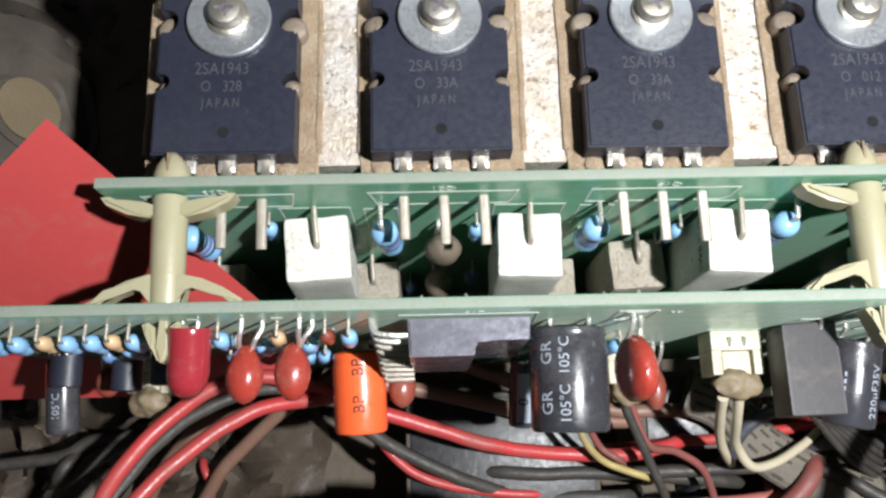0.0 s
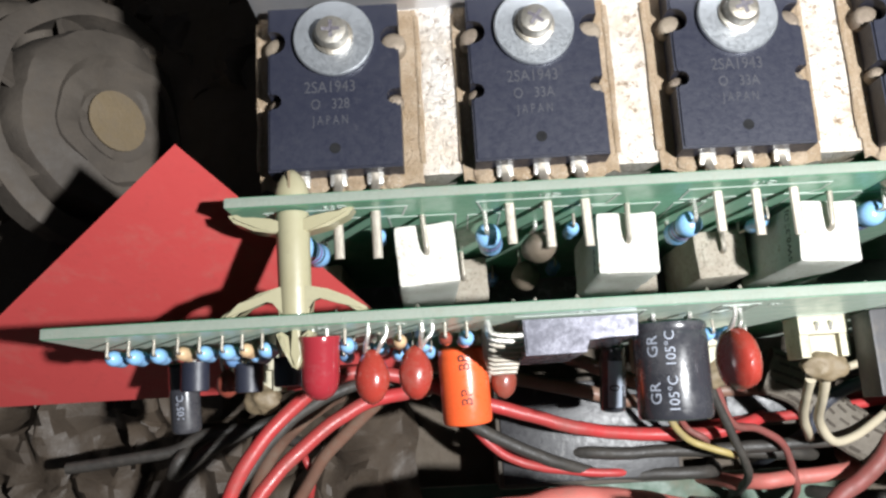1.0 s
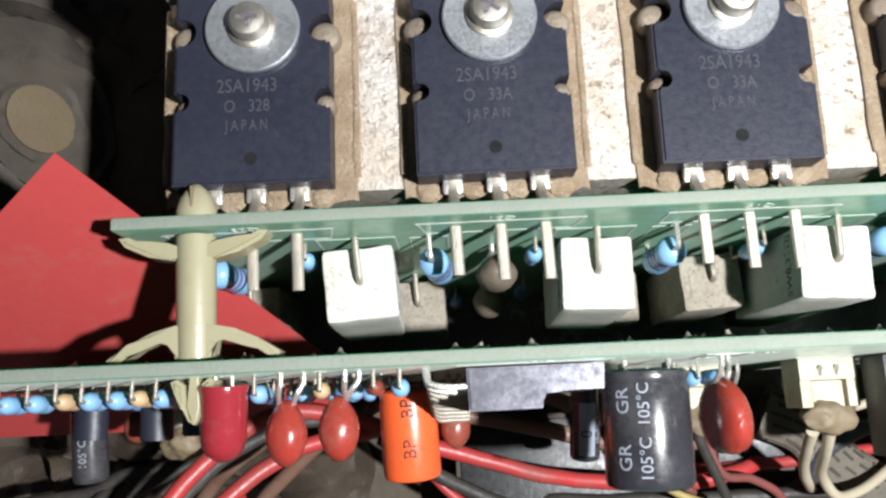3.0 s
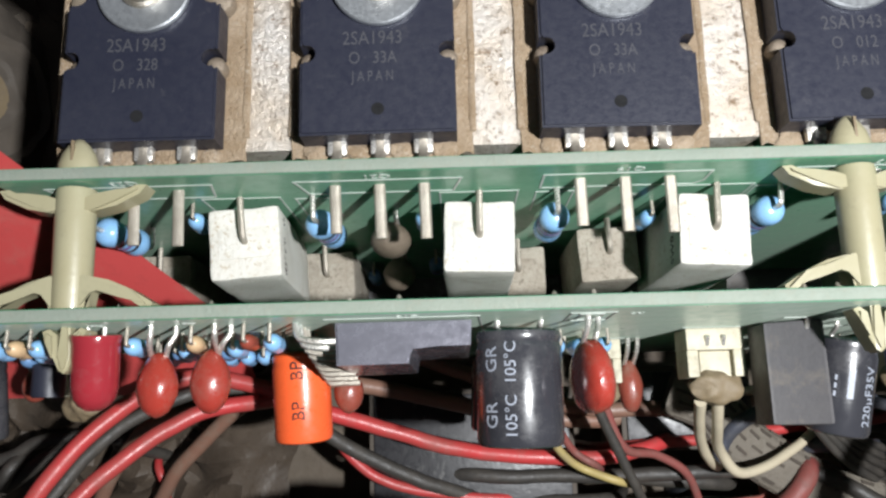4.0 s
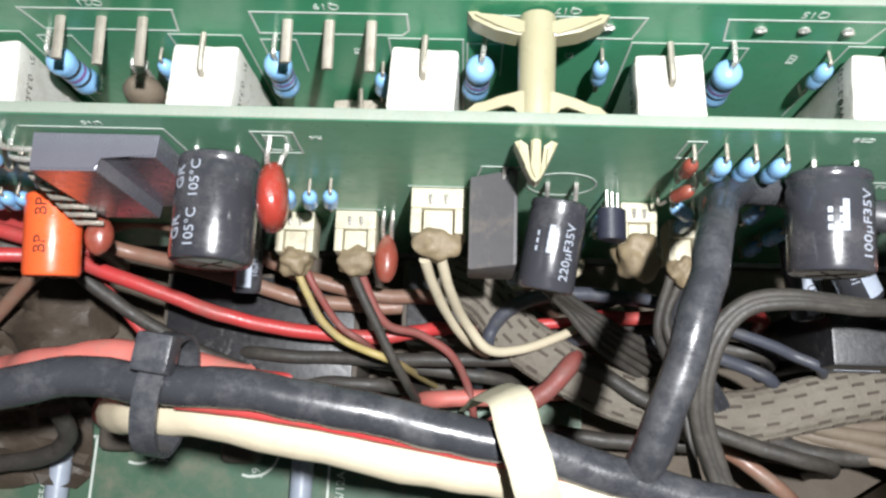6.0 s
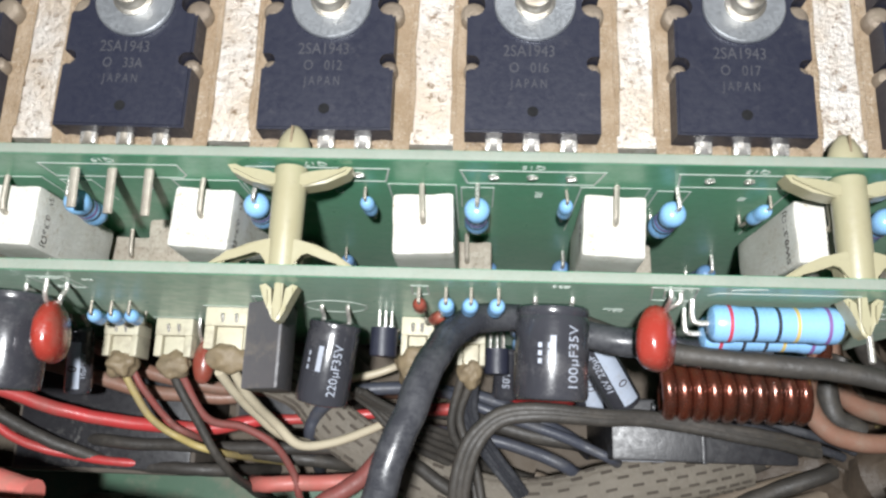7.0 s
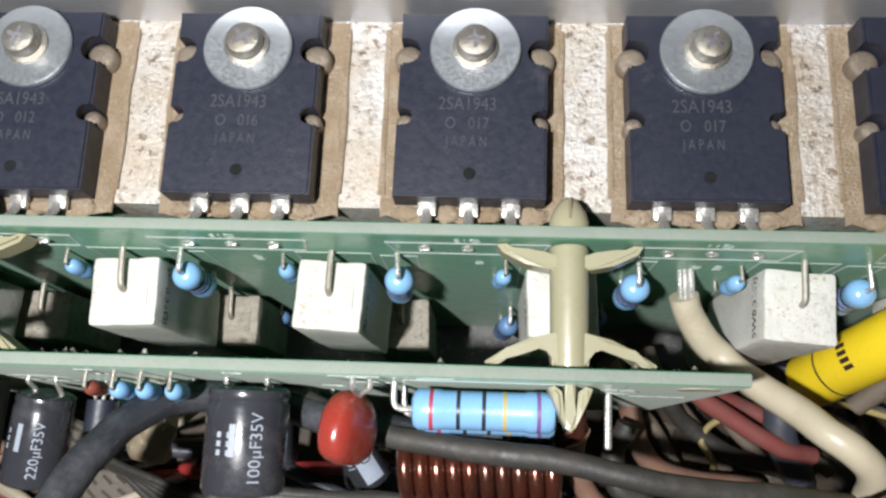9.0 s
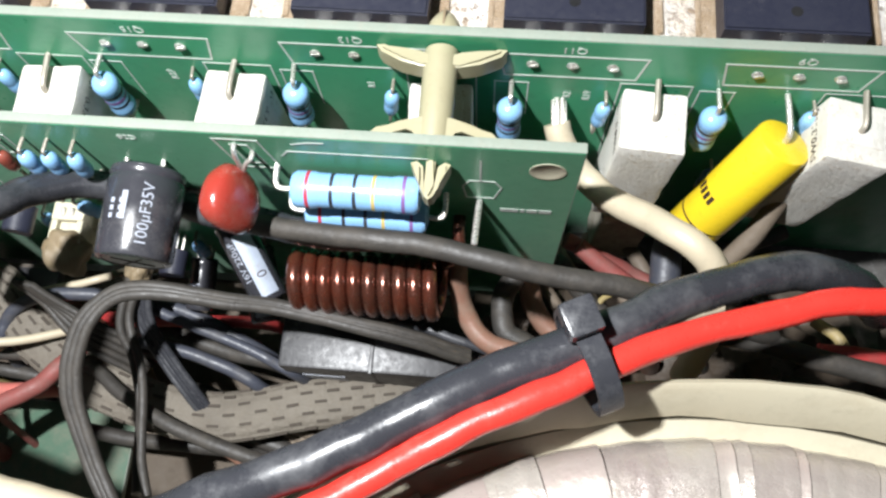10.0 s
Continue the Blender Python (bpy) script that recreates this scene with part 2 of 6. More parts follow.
def thing(name, label, category, group="", kind="", at=(0, 0, 0), turn=(0, 0, 0)):
    ob = new(name)
    ob.empty_display_size = 0.002
    ob.matrix_basis = pose(*(0.01 * v for v in at), *turn)
    return tagged(ob, label, category, group, kind)


def single(name, bm, mat, label, category, group="", kind="", smooth=True):
    return tagged(part(name, bm, mat, None, "", smooth), label, category, group, kind)


def put(ob, at, turn=(0, 0, 0)):
    return copy_thing(ob, pose(*(0.01 * v for v in at), *turn))


def box(bm, low, high, bevel=0.02, segments=2):
    """A bevelled block between two corners."""
    low, high = Vector(low), Vector(high)
    made = bmesh.ops.create_cube(bm, size=1.0)["verts"]
    for v in made:
        v.co = Vector(low[i] + (v.co[i] + 0.5) * (high[i] - low[i]) for i in range(3))
    if bevel:
        edges = list({e for v in made for e in v.link_edges})
        bmesh.ops.bevel(bm, geom=edges, offset=bevel, segments=segments, affect="EDGES", profile=0.6)
    return bm


def ring_frame(way):
    way = Vector(way).normalized()
    side = way.orthogonal().normalized()
    return side, way.cross(side)


def spun(bm, profile, start, way, segments=24):
    """A turned body: rows of (distance along way, radius)."""
    start, way = Vector(start), Vector(way).normalized()
    a, b = ring_frame(way)
    rings = []
    for d, r in profile:
        if r < 1e-5:
            rings.append([bm.verts.new(start + way * d)])
        else:
            rings.append([bm.verts.new(start + way * d + r * (math.cos(2 * math.pi * k / segments) * a + math.sin(2 * math.pi * k / segments) * b)) for k in range(segments)])
    for p, q in zip(rings, rings[1:]):
        for k in range(segments):
            j = (k + 1) % segments
            if len(p) == 1 and len(q) > 1:
                bm.faces.new((p[0], q[k], q[j]))
            elif len(q) == 1 and len(p) > 1:
                bm.faces.new((p[k], p[j], q[0]))
            elif len(p) > 1:
                bm.faces.new((p[k], p[j], q[j], q[k]))
    return bm


def rod(bm, start, end, r, segments=12):
    start, end = Vector(start), Vector(end)
    length = (end - start).length
    c = min(0.3 * r, 0.2 * length)
    return spun(bm, [(0, 0), (0, r - c), (c, r), (length - c, r), (length, r - c), (length, 0)], start, end - start, segments)


def smooth_line(points, steps=7):
    pts = [Vector(p) for p in points]
    if len(pts) < 3:
        return pts
    ext = [2 * pts[0] - pts[1]] + pts + [2 * pts[-1] - pts[-2]]
    out = []
    for p0, p1, p2, p3 in zip(ext, ext[1:], ext[2:], ext[3:]):
        for k in range(steps):
            t = k / steps
            out.append(0.5 * (2 * p1 + (p2 - p0) * t + (2 * p0 - 5 * p1 + 4 * p2 - p3) * t * t + (3 * p1 - p0 - 3 * p2 + p3) * t ** 3))
    return out + [pts[-1]]


def tube(bm, points, r, segments=12, steps=7, flat=1.0, wobble=0.0):
    """A wire along a smooth line, with closed ends; flat < 1 presses it in height."""
    line = smooth_line(points, steps)
    if wobble:
        line = [p + 0.35 * r * noise.noise_vector(p * 0.8) + 0.12 * r * noise.noise_vector(p * 2.6) for p in line]
    rings, side = [], None
    for i, p in enumerate(line):
        way = (line[min(i + 1, len(line) - 1)] - line[max(i - 1, 0)]).normalized()
        if side is None:
            side = Vector((0, 0, 1)).cross(way)
            side = side.normalized() if side.length > 0.05 else Vector((1, 0, 0)).cross(way).normalized()
        side = (side - way * side.dot(way)).normalized()
        up = way.cross(side)
        rr = r * (1 + wobble * noise.noise(p * 1.7))
        rings.append([bm.verts.new(p + rr * (math.cos(2 * math.pi * k / segments) * side + flat * math.sin(2 * math.pi * k / segments) * up)) for k in range(segments)])
    for a, b in zip(rings, rings[1:]):
        for k in range(segments):
            j = (k + 1) % segments
            bm.faces.new((a[k], a[j], b[j], b[k]))
    bm.faces.new(rings[0][::-1])
    bm.faces.new(rings[-1])
    return bm


def slab(bm, outline, z0, z1, bevel=0.0):
    """An outline in x and y, made thick from z0 to z1."""
    low = [bm.verts.new((x, y, z0)) for x, y in outline]
    high = [bm.verts.new((x, y, z1)) for x, y in outline]
    top = bm.faces.new(high)
    bm.faces.new(low[::-1])
    for k in range(len(outline)):
        j = (k + 1) % len(outline)
        bm.faces.new((low[k], low[j], high[j], high[k]))
    if bevel:
        bmesh.ops.bevel(bm, geom=list(top.edges), offset=bevel, segments=2, affect="EDGES")
    return bm


def letters(name, text, size, mat, parent, m, align="CENTER", depth=0.004, label=""):
    """Printed letters, size in centimetres, laid flat on the plane of m and a little proud of it."""
    curve = bpy.data.curves.new("letters", "FONT")
    curve.body, curve.size, curve.align_x, curve.align_y = text, size * 0.01, align, "CENTER"
    curve.extrude, curve.resolution_u = depth * 0.01, 3
    temp = new("letters", curve)
    me = bpy.data.meshes.new_from_object(temp.evaluated_get(bpy.context.evaluated_depsgraph_get()))
    bpy.data.objects.remove(temp)
    me.transform(Matrix.Translation(m.translation * 0.01) @ m.to_3x3().to_4x4())
    me.materials.clear()
    me.materials.append(mat)
    ob = new(name, me)
    ob.parent = parent
    if label:
        ob["label"] = label
    return ob


def wrapped(ob, start, way, r):
    """Bends flat letters, drawn in x and y with x round and y along, on to a cylinder's skin."""
    start, way = Vector(start) * 0.01, Vector(way).normalized()
    up = Vector((0, 0, 1))
    side = way.cross(up).normalized()
    up = side.cross(way)
    for v in ob.data.vertices:
        a, rr = v.co.x / (r * 0.01), r * 0.01 + v.co.z
        v.co = start + way * v.co.y + rr * (math.sin(a) * side + math.cos(a) * up)
    return ob


def print_line(bm, points, y, width=0.03, thick=0.006):
    """White print on an upright board: one mitred band along points (x, z), standing proud of the face at y."""
    pts = [Vector((x, z)) for x, z in points]
    closed = (pts[0] - pts[-1]).length < 1e-4
    if closed:
        pts.pop()
    n_, rows = len(pts), []
    for k, p in enumerate(pts):
        a = (p - pts[k - 1]).normalized() if closed or k else None
        b = (pts[(k + 1) % n_] - p).normalized() if closed or k < n_ - 1 else None
        a, b = a or b, b or a
        mid = (Vector((-a.y, a.x)) + Vector((-b.y, b.x))).normalized()
        off = mid * (width / 2 / max(0.35, mid.dot(Vector((-a.y, a.x)))))
        q = [p + off, p - off]
        rows.append([bm.verts.new((v.x, y, v.y)) for v in q] + [bm.verts.new((v.x, y - thick, v.y)) for v in q])
    pairs = list(zip(rows, rows[1:])) + ([(rows[-1], rows[0])] if closed else [])
    for p, q in pairs:
        for i, j in ((2, 3), (0, 2), (3, 1)):
            bm.faces.new((p[i], p[j], q[j], q[i]))
    return bm


# ---- the large structure ----
floor = single("floor", box(bmesh.new(), (-22, -22, -7.4), (40, 14, -7.0), 0), FLOORM, "dusty brown steel chassis floor under the wiring", "floor", kind="structure")
for name, low, high in (("wall_west", (-22.3, -22, -7), (-22, 14, 3)), ("wall_east", (40, -22, -7), (40.3, 14, 3)), ("wall_south", (-22, -22.3, -7), (40, -22, 3)), ("wall_north", (-22, 14, -7), (40, 14.3, 3))):
    single(name, box(bmesh.new(), low, high, 0), BLACKSTEEL, "black painted steel chassis wall", "wall", kind="structure")

single("chassis_strip", box(bmesh.new(), (-1.5, -2.58, -7.0), (29, 1.0, -6.86), 0.03), STRIP, "speckled grey steel strip on the chassis floor beneath the boards", "plate", kind="structure")

DOT = [0.0, 3.14, 6.28, 9.43, 12.58, 15.74, 18.89, 22.04, 25.19]

heatsink = thing("heatsink", "raw aluminium heatsink with stained mounting face and raised wall", "heatsink")
part("mounting_block", box(bmesh.new(), (-1.12, -0.36, -1.2), (29, 2.56, 0.0), 0.03), BLOCK, heatsink, "stained pitted mounting face")
part("ledge", box(bmesh.new(), (-1.12, -0.60, -1.6), (29, 2.4, -1.195), 0.04), ALU, heatsink, "bare metal ledge under the mounting face")
part("upright_wall", box(bmesh.new(), (-1.3, 2.50, -1.6), (29.1, 3.0, 0.70), 0), ALU, heatsink)
part("top_flange", box(bmesh.new(), (-1.3, 2.50, 0.7), (29.1, 9.0, 1.215), 0.015), ALU, heatsink)
for k in range(6):
    part("fin", box(bmesh.new(), (-1.2, 3.6 + 0.9 * k, -6.8), (29, 3.75 + 0.9 * k, 0.72), 0), ALU, heatsink, smooth=False)

for x, y in ((14.79, 2.98), (1.7, 2.98)):
    s = thing("wall_screw", "steel grub screw in a scratched dark patch of the heatsink wall", "screw", "screws of the heatsink wall", at=(x, y, 1.218))
    rnd = random.Random(8)
    edge = [(-0.52 + rnd.uniform(-0.09, 0.06), -0.30 + 0.22 * k) for k in range(9)] + [(0.50 + rnd.uniform(-0.06, 0.09), 1.46 - 0.22 * k) for k in range(9)]
    part("stain", slab(bmesh.new(), edge, 0, 0.004), STAIN_AND_SLOT, s, "dark scratched patch")
    for k in range(9):
        p = (rnd.uniform(-0.3, 0.3), rnd.uniform(0.1, 1.3))
        part("scuff", slab(bmesh.new(), [(p[0] + rnd.uniform(0.03, 0.11) * math.cos(i * 0.9) , p[1] + rnd.uniform(0.03, 0.1) * math.sin(i * 0.9)) for i in range(7)], 0.003, 0.006), SCUFF, s, "bare metal scuff" if k == 0 else "")
    part("head", spun(bmesh.new(), [(0, 0), (0, 0.17), (0.02, 0.18), (0.05, 0.15), (0.05, 0.09), (0.01, 0.07), (0.01, 0)], (0, -0.1, 0.005), (0, 0, 1), 20), SCREWS, s)

# fine scratches of the bare metal
rnd = random.Random(21)
for k in range(70):
    p = Vector((rnd.uniform(0, 24), rnd.uniform(2.6, 5.2), 1.2155))
    w = rnd.uniform(0.1, 0.7)
    q = p + Vector((w, rnd.uniform(-0.08, 0.08), 0))
    part("scratch", rod(bmesh.new(), p, q, rnd.uniform(0.003, 0.007), 4), SCUFF if rnd.random() < 0.6 else STAIN_AND_SLOT, heatsink)


def insulator(x):
    """The smeared pad under one transistor, with a ragged lower lip of grease that hangs over the block's edge."""
    rnd = random.Random(int(x * 100))
    left, right = 1.22 + rnd.uniform(-0.03, 0.05), 1.26 + rnd.uniform(-0.03, 0.08)
    out = [(-left + rnd.uniform(-0.012, 0.012), 2.47 - 2.97 * k / 15) for k in range(16)]
    for k in range(13):
        # scallops between the three leads
        u = -1 + k / 6
        out.append((-left + (left + right) * (k + 0.5) / 13, -0.54 - 0.07 * math.cos(3 * math.pi * u) + rnd.uniform(-0.03, 0.03)))
    out += [(right + rnd.uniform(-0.012, 0.012), -0.50 + 2.97 * k / 15) for k in range(16)]
    pad = thing("insulator_pad", "tan mica pad smeared with dried thermal grease", "insulator", "pads under the transistors")
    part("sheet", slab(bmesh.new(), [(x + a, b) for a, b in out], 0.004, 0.035, 0.012), GREASE, pad)
    for side in (-left, right):
        # a bead of squeezed-out grease along the edge
        pts = [(x + side * (1 - 0.012 * noise.noise(Vector((x, k * 0.7, side)))), 2.35 - 0.36 * k, 0.035) for k in range(8)]
        part("grease_bead", tube(bmesh.new(), pts, 0.045, 8, 4, 0.6, 0.5), GREASE, pad, "bead of dried grease along the edge")


for x in DOT:
    insulator(x)


def notched(w, low, high, notches):
    """Half the outline of a package: its right side with round notches, from low to high."""
    pts = [(w, low)]
    for y, r in notches:
        pts.append((w, y - 0.85 * r))
        for k in range(11):
            a = -math.pi * 0.42 - math.pi * 1.16 * k / 10
            pts.append((w - 0.09 + r * math.cos(a), y + r * math.sin(a)))
        pts.append((w, y + 0.85 * r))
    return pts + [(w, high)]


def power_transistor(x, code, pins, yaw=0.0):
    """A large plastic power transistor under a washer and screw; its dot lies at x, y = 0."""
    t = thing("power_transistor", "black plastic power transistor screwed flat on the heatsink", "transistor", "transistors on the heatsink", at=(x, 0, 0), turn=(0, 0, yaw))
    right = notched(1.02, -0.33, 2.36, ((0.80, 0.15), (1.78, 0.22)))
    left = [(-a, b) for a, b in right[::-1]]
    part("body", slab(bmesh.new(), right + left, 0.06, 0.50, 0.03), EPOXY, t)
    # disc slightly proud of the body, near-black in place of the dimple's shade
    part("ejector_dimple", spun(bmesh.new(), [(0, 0), (0, 0.085), (0.004, 0.085), (0.004, 0)], (0, 0, 0.499), (0, 0, 1), 20), DIMPLE_SHADE, t, "small round disc painted dark for the dimple's shade")
    for a in (-1, 1):
        for y, r in ((0.80, 0.135), (1.78, 0.205)):
            part("tab_ear", spun(bmesh.new(), [(0, 0), (0, r), (0.18, r), (0.22, r - 0.03), (0.235, r * 0.6), (0.24, 0)], (a * 0.925, y, 0.04), (0, 0, 1), 18), EAR, t, "greasy round metal tab edge")
    part("washer", spun(bmesh.new(), [(0, 0.22), (0, 0.60), (0.02, 0.625), (0.08, 0.625), (0.10, 0.605), (0.10, 0.22), (0, 0.22)], (0.02, 1.78, 0.502), (0.01, 0, 1), 40), ZINC, t, "zinc-plated flat washer")
    s = part("screw", spun(bmesh.new(), [(0, 0), (0, 0.31), (0.05, 0.315), (0.07, 0.28), (0.08, 0.255), (0.18, 0.26), (0.25, 0.225), (0.275, 0.16), (0.28, 0)], (0.02, 1.78, 0.60), (0, 0, 1), 28), SCREWS, t, "pan head screw with cross slot")
    # bars on top of the head; the slot's shade is put into their colour
    cross = box(bmesh.new(), (-0.12, 1.752, 0.865), (0.16, 1.808, 0.884), 0)
    box(cross, (-0.008, 1.64, 0.865), (0.048, 1.92, 0.885), 0)
    bmesh.ops.rotate(cross, verts=cross.verts, cent=(0.02, 1.78, 0.87), matrix=Matrix.Rotation(x * 2.3, 3, "Z"))
    part("cross_slot", cross, STAIN_AND_SLOT, s, smooth=False)
    for k, a in enumerate((-0.57, 0.0, 0.57)):
        end = pins[k]
        bm = tube(bmesh.new(), [(a, -0.30, 0.20), (a, -0.46, 0.20), (a, -0.58, 0.26), (a, -0.72, 0.40), (a, -0.85, 0.42), (a + 0.02, end, 0.40)], 0.075, 8, 4, 0.5)
        part("lead", bm, TIN if end > -1.3 else DULLPIN, t)
        part("lead_shoulder", box(bmesh.new(), (a - 0.13, -0.52, 0.10), (a + 0.13, -0.30, 0.22), 0.04), TIN, t)
    rnd = random.Random(int(x * 77) + 5)
    for a in (-0.86, -0.29, 0.29, 0.86):
        bm = bmesh.new()
        bmesh.ops.create_icosphere(bm, subdivisions=3, radius=1.0)
        off = Vector((x, a, 0))
        w, d = rnd.uniform(0.13, 0.2), rnd.uniform(0.10, 0.17)
        for v in bm.verts:
            q = v.co * (1 + 0.3 * noise.noise(v.co * 1.6 + off))
            v.co = Vector((a + q.x * w * 1.15, -0.44 + q.y * d, 0.04 + q.z * 0.07))
        part("grease_lump", bm, GREASE, t, "lump of dried grease between the leads")
    for text, y, size, narrow in ((code[0], 0.99, 0.27, 0.82), (code[1], 0.71, 0.24, 0.8), ("J A P A N", 0.45, 0.21, 0.66)):
        letters("marking", text, size, MARK, t, Matrix.Translation((-0.06, y, 0.501)) @ Matrix.Diagonal((narrow, 1, 1, 1)), depth=0.002)
    return t


CODES = [("2SA1943", "O   328"), ("2SA1943", "O   33A"), ("2SA1943", "O   33A"), ("2SA1943", "O   012"), ("2SA1943", "O   016"), ("2SA1943", "O   017"), ("2SA1943", "O   017"), ("2SA1943", "O   017"), ("2SA1943", "O   017")]
for k, x in enumerate(DOT):
    power_transistor(x, CODES[k], (-1.62, -1.7, -1.72) if k < 3 else (-1.05, -1.04, -1.06), (-0.3, 0.2, -0.6, 0.4, 0.0, -0.5, 0.3, 0, 0)[k])


def circuit_board(label, x0, x1, z0, z1, front, holes=()):
    b = thing("circuit_board", label, "circuit board", "upright boards")
    part("core", box(bmesh.new(), (x0, front + 0.006, z0), (x1, front + 0.154, z1), 0.02), EDGE, b, "pale glass fibre board edge")
    part("front_mask", box(bmesh.new(), (x0 + 0.02, front, z0 + 0.02), (x1 - 0.02, front + 0.008, z1 - 0.025), 0), GREEN, b, "glossy green solder mask", False)
    part("back_mask", box(bmesh.new(), (x0 + 0.02, front + 0.152, z0 + 0.02), (x1 - 0.02, front + 0.16, z1 - 0.025), 0), GREEN, b, smooth=False)
    return b


Y1, Y2 = -1.0, -2.76
board_rear = circuit_board("green circuit board standing upright along the heatsink", -1.55, 29, -6.6, 1.02, Y1)
board_front = circuit_board("green circuit board standing upright in front of the other", -4.0, 19.05, -5.6, 1.22, Y2)

# white print of the rear board: transistor frames and part outlines
for k, x in enumerate(DOT):
    a, b = x - 1.05, x + 1.05
    pts = [(a, 0.63), (b, 0.63), (b - 0.10, 0.08), (a + 0.10, 0.08), (a, 0.63)] if k != 2 else [(a, 0.62), (b, 0.62), (b, 0.2), (b - 0.1, 0.06), (a, 0.06), (a, 0.62)]
    part("silkscreen", print_line(bmesh.new(), pts, Y1), SILK, board_rear, "thin white printed outline", False)
    letters("silkscreen", "Q%d" % (23 - 2 * k), 0.2, SILK, board_rear, Matrix.Translation((x, Y1 - 0.002, 0.78)) @ pose(0, 0, 0, 90, 0, 0) @ pose(0, 0, 0, 0, 0, 180))
    if k > 2:
        for a in (-0.57, 0.0, 0.57):
            part("solder_pad", spun(bmesh.new(), [(0, 0.08), (0.01, 0.08), (0.04, 0.045), (0.05, 0)], (x + a, Y1, 0.40), (0, -1, 0), 12), TIN, board_rear)


# ---- nylon spacers between the boards ----
def spacer(x, z, lean=0.0):
    s = thing("board_spacer", "yellowed nylon spacer clipped between the two boards", "spacer", "spacers between the boards", at=(x, 0, z), turn=(0, 0, lean))
    part("post", spun(bmesh.new(), [(0, 0.2), (0, 0.24), (0.05, 0.25), (1.5, 0.235), (1.56, 0.22), (1.56, 0.1)], (0, -1.03, 0), (0, -1, 0), 20), NYLON, s)
    for a in (-1, 1):
        arm = [(0, -1.34), (a * 0.26, -1.33), (a * 0.55, -1.27), (a * 0.84, -1.13), (a * 0.92, -1.02), (a * 0.80, -1.01), (a * 0.55, -1.13), (a * 0.3, -1.17), (0, -1.16)]
        part("wing", slab(bmesh.new(), arm if a < 0 else arm[::-1], -0.19, 0.17, 0.05), NYLON, s)
        arm = [(0, -2.10), (a * 0.22, -2.14), (a * 0.5, -2.20), (a * 0.78, -2.33), (a * 1.04, -2.50), (a * 1.02, -2.59), (a * 0.90, -2.55), (a * 0.66, -2.38), (a * 0.38, -2.28), (a * 0.25, -2.32), (a * 0.21, -2.57), (0, -2.58)]
        part("wing", slab(bmesh.new(), arm if a > 0 else arm[::-1], -0.19, 0.17, 0.05), NYLON, s)
        barb = [(a * 0.05, -3.28), (a * 0.13, -3.12), (a * 0.21, -2.94), (a * 0.27, -2.80), (a * 0.19, -2.77), (a * 0.10, -2.84)]
        part("barb", slab(bmesh.new(), barb, -0.16, 0.16, 0.05), NYLON, s)
    head = spun(bmesh.new(), [(0, 0.13), (0.16, 0.15), (0.2, 0.25), (0.3, 0.255), (0.44, 0.215), (0.56, 0.14), (0.64, 0.06), (0.655, 0)], (0, -1.0, 0), (0, 1, 0), 20)
    for v in head.verts:
        v.co.z *= 0.8
    part("arrow_head", head, NYLON, s)
    # solid strip darker than the nylon, coloured for the shade inside the slit
    part("head_slit", box(bmesh.new(), (-0.018, -0.74, 0.15), (0.018, -0.42, 0.198), 0.005), GLUE, s, "brown strip painted for the shade in the arrow head's slit")
    part("pin", slab(bmesh.new(), [(-0.06, -2.60), (-0.065, -3.1), (-0.05, -3.27), (0, -3.31), (0.05, -3.27), (0.065, -3.1), (0.06, -2.60)], -0.14, 0.14, 0.04), NYLON, s)
    return s


for x, z, lean in ((-0.66, 0.62, 1.0), (9.06, 0.62, -0.5), (17.04, 0.62, 0.0), (25.3, 0.62, 0)):
    spacer(x, z, lean)


# ---- parts of the rear board ----
def axial_resistor(name, label, r, length, mat, bands, group, gap=0.12, up=0.0):
    """Lies along the board, body hanging downwards from its bent upper lead; the hole is at the origin, the board's face at y = 0."""
    o = thing(name, label, "resistor", group)
    y = -(r + gap)
    top = -0.15 if r > 0.15 else -0.06
    thin, metal = (0.036, TIN) if r > 0.15 else (0.026, DULLPIN)
    part("lead", tube(bmesh.new(), [(0, 0.05, 0), (0, y * 0.6, 0.02), (0, y, 0.0), (0, y, -0.25)], thin, 8, 4), metal, o)
    part("lead", tube(bmesh.new(), [(0, y, -length - 0.15), (0, y, -length - 0.35), (0, y * 0.6, -length - 0.4), (0, 0.05, -length - 0.4)], thin, 8, 4), metal, o)
    L = length
    part("body", spun(bmesh.new(), [(0, 0), (0.01, 0.4 * r), (0.05, 0.8 * r), (0.13, r), (0.24, r), (0.32, 0.9 * r), (L - 0.32, 0.9 * r), (L - 0.24, r), (L - 0.13, r), (L - 0.05, 0.8 * r), (L - 0.01, 0.4 * r), (L, 0)], (0, y, top), (0, 0, -1), 24), mat, o)
    for k, bm_ in enumerate(bands):
        d = 0.36 + k * (L - 0.72) / max(1, len(bands) - 1) - 0.03
        part("band", spun(bmesh.new(), [(0, 0.85 * r), (0, 0.912 * r), (0.06, 0.912 * r), (0.06, 0.85 * r)], (0, y, top - d), (0, 0, -1), 20), bm_, o)
    return o


def spread(first, places):
    """Moves a thing to the first place and copies it to the rest; rows of (x, y, z, lean about y, yaw)."""
    for k, (x, y, z, lean, yaw) in enumerate(places):
        m = pose(0.01 * x, 0.01 * y, 0.01 * z, 0, lean, yaw)
        if k:
            copy_thing(first, m)
        else:
            first.matrix_basis = m


